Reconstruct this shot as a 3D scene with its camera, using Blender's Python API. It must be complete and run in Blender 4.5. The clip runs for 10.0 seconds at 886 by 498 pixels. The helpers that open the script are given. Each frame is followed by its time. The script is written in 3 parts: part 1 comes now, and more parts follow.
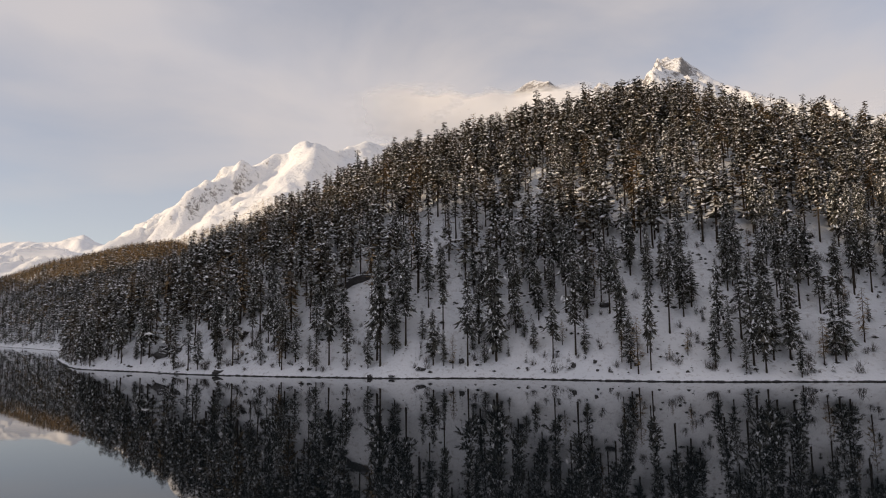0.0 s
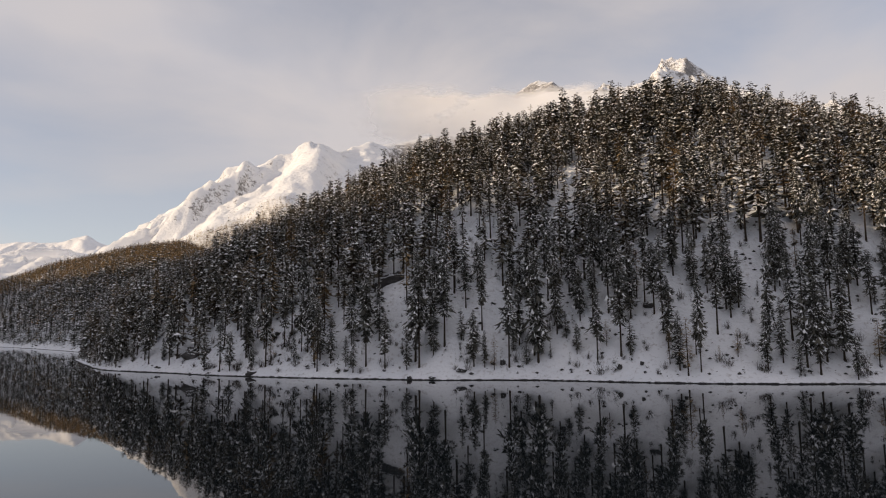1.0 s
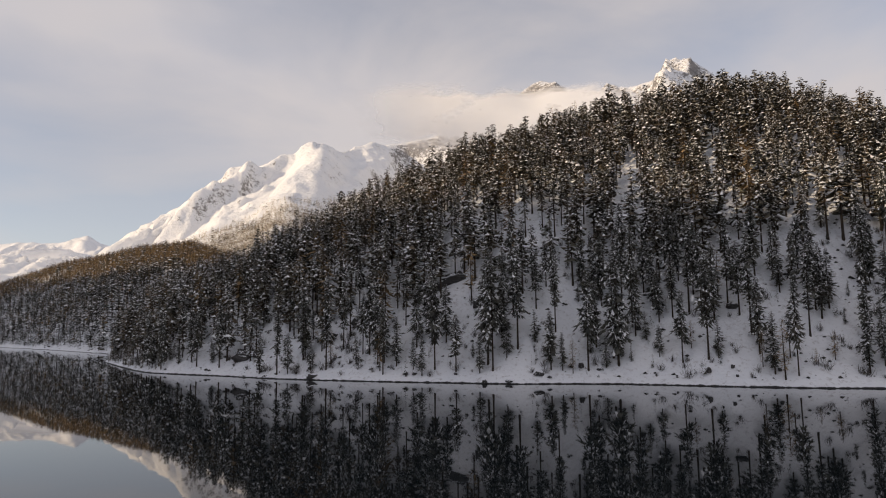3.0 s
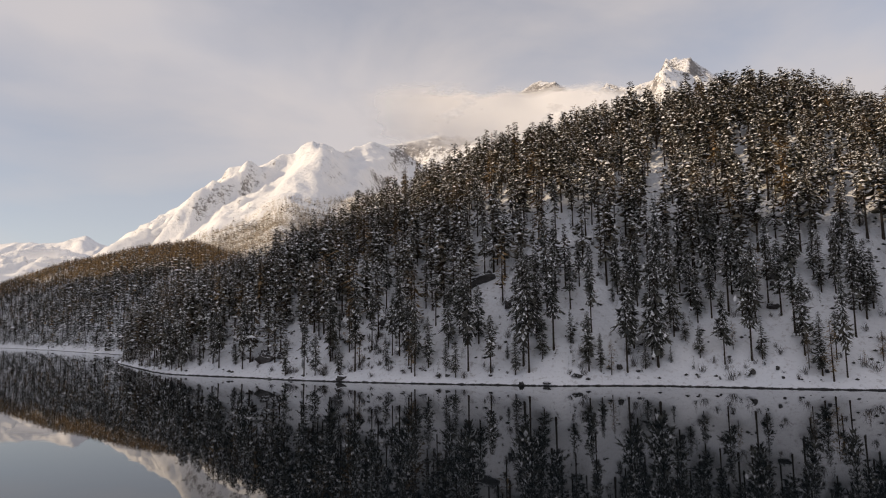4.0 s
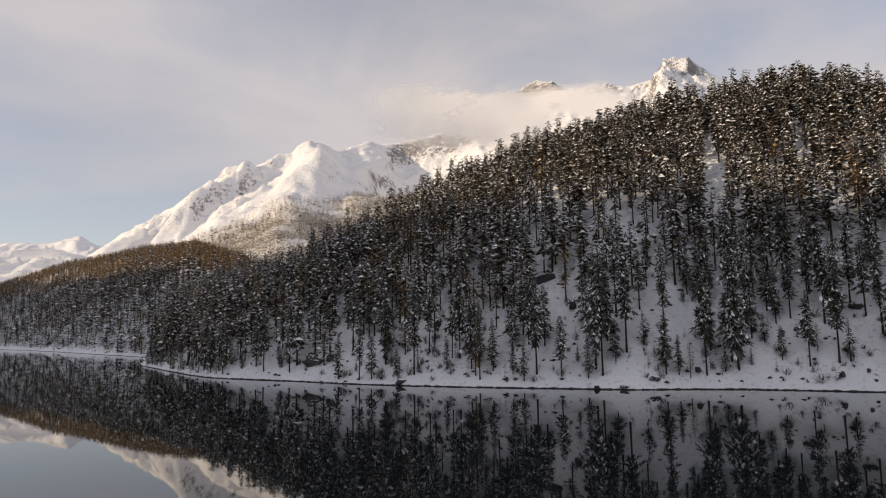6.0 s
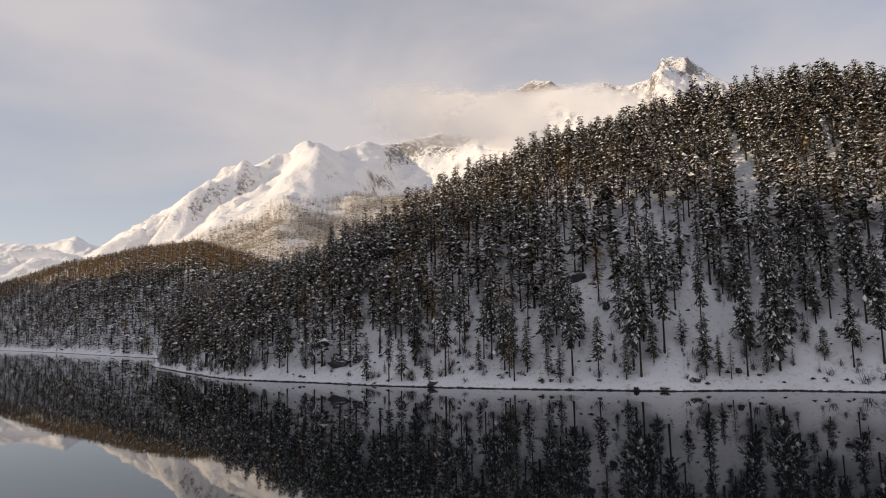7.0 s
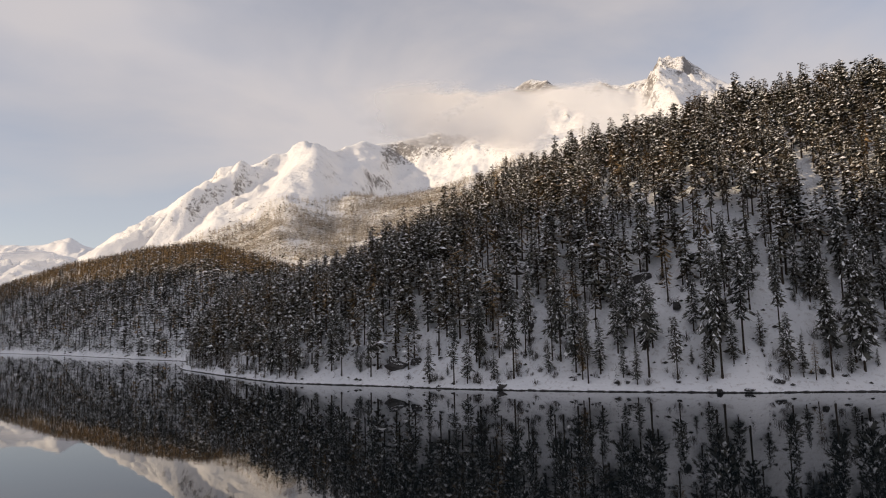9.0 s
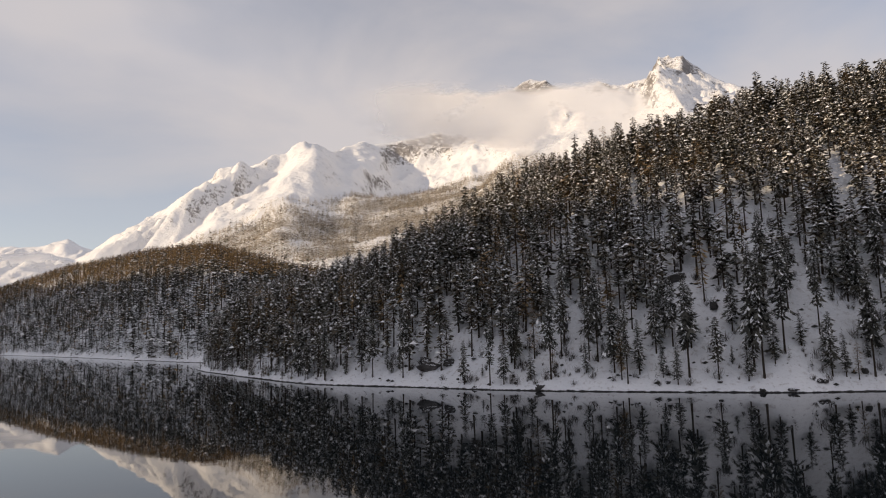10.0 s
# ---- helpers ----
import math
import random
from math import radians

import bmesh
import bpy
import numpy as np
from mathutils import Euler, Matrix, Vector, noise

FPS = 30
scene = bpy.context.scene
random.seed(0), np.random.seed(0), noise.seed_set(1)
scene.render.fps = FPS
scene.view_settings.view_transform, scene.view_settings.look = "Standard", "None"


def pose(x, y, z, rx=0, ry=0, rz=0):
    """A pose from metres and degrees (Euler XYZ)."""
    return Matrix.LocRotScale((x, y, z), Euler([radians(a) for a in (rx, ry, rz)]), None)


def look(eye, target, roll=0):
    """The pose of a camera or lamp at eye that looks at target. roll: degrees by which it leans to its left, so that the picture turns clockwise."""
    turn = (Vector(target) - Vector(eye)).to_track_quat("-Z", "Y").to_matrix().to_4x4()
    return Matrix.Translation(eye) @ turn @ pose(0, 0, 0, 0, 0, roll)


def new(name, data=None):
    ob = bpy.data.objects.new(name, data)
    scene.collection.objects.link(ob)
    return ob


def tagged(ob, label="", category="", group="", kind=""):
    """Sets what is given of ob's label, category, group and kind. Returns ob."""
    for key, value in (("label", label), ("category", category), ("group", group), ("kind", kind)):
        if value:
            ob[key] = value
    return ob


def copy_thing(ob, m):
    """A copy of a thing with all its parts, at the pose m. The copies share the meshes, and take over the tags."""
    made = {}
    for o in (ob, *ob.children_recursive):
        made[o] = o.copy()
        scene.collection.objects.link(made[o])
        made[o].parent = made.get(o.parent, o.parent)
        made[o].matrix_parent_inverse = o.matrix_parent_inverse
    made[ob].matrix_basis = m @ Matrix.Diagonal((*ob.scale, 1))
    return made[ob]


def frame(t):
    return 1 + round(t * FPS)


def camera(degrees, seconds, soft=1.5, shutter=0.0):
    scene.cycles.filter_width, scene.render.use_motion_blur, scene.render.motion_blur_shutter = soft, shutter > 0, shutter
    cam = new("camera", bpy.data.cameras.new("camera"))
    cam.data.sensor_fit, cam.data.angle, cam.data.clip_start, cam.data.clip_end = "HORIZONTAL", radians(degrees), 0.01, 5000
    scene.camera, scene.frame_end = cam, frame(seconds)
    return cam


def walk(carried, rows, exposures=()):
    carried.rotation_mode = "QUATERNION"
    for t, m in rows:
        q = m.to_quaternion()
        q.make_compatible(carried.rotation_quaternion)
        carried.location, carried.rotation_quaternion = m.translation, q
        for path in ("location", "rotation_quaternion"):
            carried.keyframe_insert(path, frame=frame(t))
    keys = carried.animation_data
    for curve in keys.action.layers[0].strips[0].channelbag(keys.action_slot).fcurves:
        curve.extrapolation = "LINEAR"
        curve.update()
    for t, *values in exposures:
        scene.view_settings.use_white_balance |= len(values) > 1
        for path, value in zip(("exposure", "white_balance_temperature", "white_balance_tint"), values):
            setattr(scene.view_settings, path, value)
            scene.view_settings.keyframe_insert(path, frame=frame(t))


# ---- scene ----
cam = camera(67.8, 10.0, soft=1.1)
# seconds, x, y, z, yaw, pitch, lean to the right
PATH = [
    (0.0, 0.25, -2.29, 9.75, 0.053, 7.225, 0.634),
    (0.5, -4.05, -1.03, 9.80, 0.139, 7.261, 0.610),
    (1.0, -8.25, 0.25, 9.87, 0.189, 7.289, 0.592),
    (1.5, -12.37, 1.57, 9.96, 0.207, 7.310, 0.581),
    (2.0, -16.40, 2.90, 10.06, 0.195, 7.325, 0.577),
    (2.5, -20.38, 4.27, 10.17, 0.156, 7.334, 0.580),
    (3.0, -24.30, 5.64, 10.29, 0.093, 7.337, 0.590),
    (3.5, -28.18, 7.03, 10.43, 0.009, 7.337, 0.607),
    (4.0, -32.02, 8.42, 10.57, -0.094, 7.333, 0.630),
    (4.5, -35.84, 9.80, 10.72, -0.212, 7.327, 0.661),
    (5.0, -39.65, 11.15, 10.88, -0.343, 7.318, 0.698),
    (5.5, -43.46, 12.48, 11.05, -0.484, 7.309, 0.742),
    (6.0, -47.27, 13.75, 11.22, -0.632, 7.298, 0.793),
    (6.5, -51.11, 14.96, 11.39, -0.784, 7.288, 0.851),
    (7.0, -54.97, 16.08, 11.56, -0.937, 7.278, 0.916),
    (7.5, -58.88, 17.10, 11.74, -1.089, 7.271, 0.987),
    (8.0, -62.83, 18.00, 11.91, -1.237, 7.265, 1.065),
    (8.5, -66.85, 18.74, 12.08, -1.377, 7.263, 1.151),
    (9.0, -70.93, 19.32, 12.25, -1.508, 7.264, 1.243),
    (9.5, -75.10, 19.69, 12.41, -1.625, 7.270, 1.342),
    (10.0, -79.36, 19.84, 12.57, -1.727, 7.280, 1.448),
]
walk(cam, [(t, pose(x, y, z, 90 + pitch, 0, yaw) @ pose(0, 0, 0, 0, 0, -lean)) for t, x, y, z, yaw, pitch, lean in PATH])

# ---------------------------------------------------------------- light
SUN_AZ, SUN_EL = 250.0, 15.0          # degrees clockwise from +y, and above the horizon
TO_SUN = Vector((math.sin(radians(SUN_AZ)) * math.cos(radians(SUN_EL)), math.cos(radians(SUN_AZ)) * math.cos(radians(SUN_EL)), math.sin(radians(SUN_EL))))

world = bpy.data.worlds.new("winter_sky")
scene.world = world
world.use_nodes = True
wt = world.node_tree
wt.nodes.clear()


def wnode(kind, **values):
    n = wt.nodes.new(kind)
    for k, v in values.items():
        n.inputs[k.replace("_", " ")].default_value = v
    return n


w_out = wnode("ShaderNodeOutputWorld")
w_bg = wnode("ShaderNodeBackground", Strength=1.0)
w_sky = wnode("ShaderNodeTexSky")
w_sky.sky_type, w_sky.sun_disc = "NISHITA", False
w_sky.sun_elevation, w_sky.sun_rotation = radians(SUN_EL), radians(SUN_AZ)
w_sky.altitude, w_sky.air_density, w_sky.dust_density, w_sky.ozone_density = 1800, 1.0, 1.5, 1.5
w_dim = wt.nodes.new("ShaderNodeMix")
w_dim.data_type, w_dim.blend_type = "RGBA", "MULTIPLY"
w_dim.inputs[0].default_value = 1.0
w_dim.inputs[7].default_value = (0.190, 0.160, 0.145, 1)
w_co = wt.nodes.new("ShaderNodeTexCoord")
w_map = wt.nodes.new("ShaderNodeMapping")
w_map.inputs["Scale"].default_value = (1.0, 1.0, 2.2)
w_map.inputs["Location"].default_value = (0.35, 0.1, 0.2)
w_n1 = wnode("ShaderNodeTexNoise", Scale=2.3, Detail=9.0, Roughness=0.5, Distortion=0.3)
w_n2 = wnode("ShaderNodeTexNoise", Scale=1.3, Detail=4.0, Roughness=0.5)


def wmath(op, a, b, c=None):
    n = wt.nodes.new("ShaderNodeMath")
    n.operation = op
    for k, v in enumerate((a, b, c)):
        if v is None:
            continue
        if isinstance(v, (int, float)):
            n.inputs[k].default_value = v
        else:
            wt.links.new(v, n.inputs[k])
    return n.outputs[0]


def opening(az, el, wide, high):
    """A thin place in the cloud, round a direction (radians), as a soft ellipse."""
    mp = wt.nodes.new("ShaderNodeMapping")
    mp.vector_type = "TEXTURE"
    mp.inputs["Location"].default_value = (math.sin(az) * math.cos(el), math.cos(az) * math.cos(el), math.sin(el))
    mp.inputs["Rotation"].default_value = (0, 0, -az)
    mp.inputs["Scale"].default_value = (wide, wide, high)
    wt.links.new(w_co.outputs["Generated"], mp.inputs["Vector"])
    g = wt.nodes.new("ShaderNodeTexGradient")
    g.gradient_type = "SPHERICAL"
    wt.links.new(mp.outputs[0], g.inputs["Vector"])
    return wmath("SMOOTH_MIN", g.outputs["Fac"], 0.7, 0.3)


for n in (w_n1, w_n2):
    wt.links.new(w_map.outputs[0], n.inputs["Vector"])
wt.links.new(w_co.outputs["Generated"], w_map.inputs["Vector"])
# cover: a veil everywhere, thicker banks, thin over the valley's end and overhead
cover = wmath("MULTIPLY_ADD", w_n1.outputs["Fac"], 1.5, 0.02)
for place in ((-0.52, 0.20, 0.42, 0.20), (0.28, 0.52, 0.75, 0.20), (1.3, 0.5, 0.7, 0.35), (-1.6, 0.6, 0.8, 0.35), (2.9, 0.7, 0.8, 0.4)):
    cover = wmath("MULTIPLY_ADD", opening(*place), -0.85, cover)
w_r1 = wt.nodes.new("ShaderNodeValToRGB")
w_r1.color_ramp.elements[0].position, w_r1.color_ramp.elements[1].position = 0.28, 0.78
w_r1.color_ramp.elements[0].color = (0.42, 0.42, 0.42, 1)
wt.links.new(cover, w_r1.inputs[0])
w_r2 = wt.nodes.new("ShaderNodeValToRGB")
w_r2.color_ramp.elements[0].color, w_r2.color_ramp.elements[1].color = (0.54, 0.53, 0.575, 1), (0.69, 0.62, 0.59, 1)
w_r2.color_ramp.elements[0].position, w_r2.color_ramp.elements[1].position = 0.35, 0.68
w_mix = wt.nodes.new("ShaderNodeMix")
w_mix.data_type = "RGBA"
for a, b in ((w_n2.outputs["Fac"], w_r2.inputs[0]), (w_sky.outputs[0], w_dim.inputs[6]),
             (w_r1.outputs[0], w_mix.inputs[0]), (w_dim.outputs[2], w_mix.inputs[6]), (w_r2.outputs[0], w_mix.inputs[7]),
             (w_mix.outputs[2], w_bg.inputs[0]), (w_bg.outputs[0], w_out.inputs[0])):
    wt.links.new(a, b)

sun_data = bpy.data.lights.new("sun", "SUN")
sun_data.energy, sun_data.angle, sun_data.color = 3.8, radians(0.6), (1.0, 0.77, 0.51)
sun = new("sun", sun_data)
sun.matrix_world = look(TO_SUN * 1000, (0, 0, 0))
scene.view_settings.exposure = 0.0


# ---------------------------------------------------------------- materials
def material(name):
    m = bpy.data.materials.new(name)
    m.use_nodes = True
    nt = m.node_tree
    return m, nt, nt.nodes["Principled BSDF"]


def add(nt, kind, **values):
    n = nt.nodes.new(kind)
    for k, v in values.items():
        n.inputs[k.replace("_", " ")].default_value = v
    return n


def ramp(nt, fac, stops):
    n = nt.nodes.new("ShaderNodeValToRGB")
    el = n.color_ramp.elements
    while len(el) < len(stops):
        el.new(0.5)
    for e, (p, c) in zip(el, stops):
        e.position, e.color = p, (*c, 1) if len(c) == 3 else c
    nt.links.new(fac, n.inputs[0])
    return n.outputs[0]


def noise_tex(nt, scale, detail=4.0, rough=0.55, vec=None):
    n = add(nt, "ShaderNodeTexNoise", Scale=scale, Detail=detail, Roughness=rough)
    if vec is None:
        vec = nt.nodes.new("ShaderNodeNewGeometry").outputs["Position"]
    nt.links.new(vec, n.inputs["Vector"])
    return n.outputs["Fac"]


def bump(nt, height, bsdf, strength, distance):
    b = add(nt, "ShaderNodeBump", Strength=strength, Distance=distance)
    nt.links.new(height, b.inputs["Height"])
    nt.links.new(b.outputs[0], bsdf.inputs["Normal"])


def mixrgb(nt, fac, a, b):
    n = nt.nodes.new("ShaderNodeMix")
    n.data_type = "RGBA"
    for s, v in ((n.inputs[0], fac), (n.inputs[6], a), (n.inputs[7], b)):
        if isinstance(v, (tuple, float)):
            s.default_value = (*v, 1) if isinstance(v, tuple) else v
        else:
            nt.links.new(v, s)
    return n.outputs[2]


def snow_material(name, scale):
    """Snow with soft drifts, a little litter, and wet gravel where it meets the water."""
    m, nt, b = material(name)
    base = ramp(nt, noise_tex(nt, 0.05 * scale, 5), [(0.3, (0.74, 0.765, 0.81)), (0.7, (0.84, 0.85, 0.88))])
    litter = ramp(nt, noise_tex(nt, 0.9 * scale, 8, 0.7), [(0.54, (0, 0, 0)), (0.72, (1, 1, 1))])
    col = mixrgb(nt, litter, base, (0.42, 0.40, 0.40))
    geo = nt.nodes.new("ShaderNodeNewGeometry")
    sep = nt.nodes.new("ShaderNodeSeparateXYZ")
    nt.links.new(geo.outputs["Position"], sep.inputs[0])
    lap = add(nt, "ShaderNodeMath")
    lap.operation = "MULTIPLY_ADD"
    nt.links.new(noise_tex(nt, 0.8, 4), lap.inputs[0])
    lap.inputs[1].default_value = 0.5
    nt.links.new(sep.outputs["Z"], lap.inputs[2])
    wet = ramp(nt, lap.outputs[0], [(0.42, (1, 1, 1)), (0.50, (0, 0, 0))])
    col = mixrgb(nt, wet, col, (0.03, 0.03, 0.032))
    nt.links.new(col, b.inputs["Base Color"])
    b.inputs["Roughness"].default_value = 0.75
    b.inputs["Specular IOR Level"].default_value = 0.2
    bump(nt, noise_tex(nt, 0.7 * scale, 6, 0.6), b, 0.55, 0.5 / scale)
    return m


def mountain_material():
    """Wind-packed snow, with bare rock on the steepest faces."""
    m, nt, b = material("mountain_snow_and_rock")
    geo = nt.nodes.new("ShaderNodeNewGeometry")
    sep = nt.nodes.new("ShaderNodeSeparateXYZ")
    nt.links.new(geo.outputs["Normal"], sep.inputs[0])
    rock = add(nt, "ShaderNodeMath")
    rock.operation = "MULTIPLY_ADD"
    nt.links.new(noise_tex(nt, 0.06, 9, 0.85), rock.inputs[0])
    rock.inputs[1].default_value = -1.8
    high = nt.nodes.new("ShaderNodeMapRange")
    psep = nt.nodes.new("ShaderNodeSeparateXYZ")
    nt.links.new(geo.outputs["Position"], psep.inputs[0])
    nt.links.new(psep.outputs["Z"], high.inputs["Value"])
    for key, value in (("From Min", 720.0), ("From Max", 960.0), ("To Min", 0.55), ("To Max", 0.16)):
        high.inputs[key].default_value = value
    both = add(nt, "ShaderNodeMath")
    nt.links.new(sep.outputs["Z"], both.inputs[0])
    nt.links.new(high.outputs[0], both.inputs[1])
    nt.links.new(both.outputs[0], rock.inputs[2])
    fac = ramp(nt, rock.outputs[0], [(0.0, (1, 1, 1)), (0.10, (0, 0, 0))])
    speck = ramp(nt, noise_tex(nt, 0.055, 9, 0.8), [(0.56, (0, 0, 0)), (0.62, (1, 1, 1))])
    where = ramp(nt, noise_tex(nt, 0.0055, 4, 0.6), [(0.50, (0, 0, 0)), (0.60, (1, 1, 1))])
    group = nt.nodes.new("ShaderNodeMix")
    group.data_type, group.blend_type = "RGBA", "MULTIPLY"
    group.inputs[0].default_value = 1.0
    nt.links.new(speck, group.inputs[6])
    nt.links.new(where, group.inputs[7])
    most = add(nt, "ShaderNodeMath")
    most.operation = "MAXIMUM"
    nt.links.new(fac, most.inputs[0])
    nt.links.new(group.outputs[2], most.inputs[1])
    fac = most.outputs[0]
    snow = ramp(nt, noise_tex(nt, 0.006, 6), [(0.3, (0.80, 0.81, 0.84)), (0.7, (0.88, 0.88, 0.89))])
    stone = ramp(nt, noise_tex(nt, 0.05, 6), [(0.3, (0.13, 0.125, 0.125)), (0.7, (0.33, 0.31, 0.30))])
    nt.links.new(mixrgb(nt, fac, snow, stone), b.inputs["Base Color"])
    b.inputs["Roughness"].default_value = 0.8
    b.inputs["Specular IOR Level"].default_value = 0.15
    bump(nt, noise_tex(nt, 0.03, 9, 0.65), b, 0.9, 12.0)
    return m


def water_material():
    m, nt, b = material("still_lake_water")
    b.inputs["Base Color"].default_value = (0.006, 0.009, 0.011, 1)
    b.inputs["Roughness"].default_value = 0.02
    b.inputs["IOR"].default_value = 1.52
    vec = nt.nodes.new("ShaderNodeNewGeometry").outputs["Position"]
    mp = nt.nodes.new("ShaderNodeMapping")
    mp.inputs["Scale"].default_value = (0.35, 1.0, 1.0)
    nt.links.new(vec, mp.inputs["Vector"])
    bump(nt, noise_tex(nt, 0.5, 3, 0.5, mp.outputs[0]), b, 0.03, 0.05)
    return m


def needle_material(name, dark, light, warm, much):
    """Conifer needles: each bough differs a little, stands differ in hue."""
    m, nt, b = material(name)
    geo = nt.nodes.new("ShaderNodeNewGeometry")
    col = ramp(nt, geo.outputs["Random Per Island"], [(0.0, dark), (1.0, light)])
    patch = ramp(nt, noise_tex(nt, 0.16, 3, 0.7), [(0.42, (0, 0, 0)), (0.66, (much, much, much))])
    col = mixrgb(nt, patch, col, warm)
    nt.links.new(col, b.inputs["Base Color"])
    b.inputs["Roughness"].default_value = 0.75
    b.inputs["Specular IOR Level"].default_value = 0.15
    return m


def plain_noise_material(name, a, c, scale, rough=0.85, relief=0.02):
    m, nt, b = material(name)
    f = noise_tex(nt, scale, 6, 0.65)
    nt.links.new(ramp(nt, f, [(0.3, a), (0.7, c)]), b.inputs["Base Color"])
    b.inputs["Roughness"].default_value = rough
    b.inputs["Specular IOR Level"].default_value = 0.2
    bump(nt, f, b, 0.7, relief)
    return m


SNOW = snow_material("snow_ground", 1.0)
MOUNTAIN = mountain_material()
FAR_SNOW = plain_noise_material("far_range_snow", (0.74, 0.75, 0.78), (0.88, 0.88, 0.89), 0.012, 0.8, 8.0)
WATER = water_material()
# needle colours carry the light: warm for the sunlit wood, neutral for shaded trees
SUNLIT_NEEDLES = needle_material("sunlit_needles", (0.044, 0.046, 0.043), (0.122, 0.118, 0.092), (0.195, 0.142, 0.092), 0.6)
SHADED_NEEDLES = needle_material("shaded_needles", (0.044, 0.047, 0.045), (0.122, 0.122, 0.104), (0.14, 0.118, 0.085), 0.4)
FROSTED = needle_material("frosted_larch_twigs", (0.30, 0.26, 0.205), (0.60, 0.53, 0.435), (0.50, 0.41, 0.285), 0.5)
LARCH = needle_material("bare_larch_twigs", (0.15, 0.105, 0.060), (0.28, 0.20, 0.110), (0.32, 0.215, 0.105), 0.7)
# the larch twigs again, golder, with far-hill sunlight put into the colour
SUNLIT_LARCH = needle_material("sunlit_larch_twigs", (0.17, 0.112, 0.054), (0.35, 0.235, 0.105), (0.41, 0.26, 0.095), 0.8)
BARK = plain_noise_material("conifer_bark", (0.030, 0.024, 0.020), (0.085, 0.066, 0.052), 3.0, 0.9, 0.03)
BOUGH_SNOW = plain_noise_material("snow_on_boughs", (0.78, 0.79, 0.82), (0.88, 0.88, 0.89), 2.0, 0.8, 0.05)
def rock_material():
    m, nt, b = material("dark_rock_with_snow")
    f = noise_tex(nt, 0.8, 7, 0.68)
    stone = ramp(nt, f, [(0.3, (0.020, 0.019, 0.020)), (0.7, (0.090, 0.085, 0.082))])
    geo = nt.nodes.new("ShaderNodeNewGeometry")
    sep = nt.nodes.new("ShaderNodeSeparateXYZ")
    nt.links.new(geo.outputs["Normal"], sep.inputs[0])
    k = add(nt, "ShaderNodeMath")
    k.operation = "MULTIPLY_ADD"
    nt.links.new(noise_tex(nt, 1.6, 5), k.inputs[0])
    k.inputs[1].default_value = 0.42
    nt.links.new(sep.outputs["Z"], k.inputs[2])
    nt.links.new(mixrgb(nt, ramp(nt, k.outputs[0], [(0.90, (0, 0, 0)), (0.95, (1, 1, 1))]), stone, (0.74, 0.76, 0.80)), b.inputs["Base Color"])
    b.inputs["Roughness"].default_value = 0.8
    bump(nt, f, b, 0.8, 0.15)
    return m


ROCK = rock_material()
STONE = plain_noise_material("wet_dark_stone", (0.018, 0.018, 0.018), (0.07, 0.066, 0.062), 1.5, 0.5, 0.05)
TWIG = plain_noise_material("shrub_twigs", (0.045, 0.038, 0.034), (0.11, 0.092, 0.08), 2.0, 0.9, 0.02)


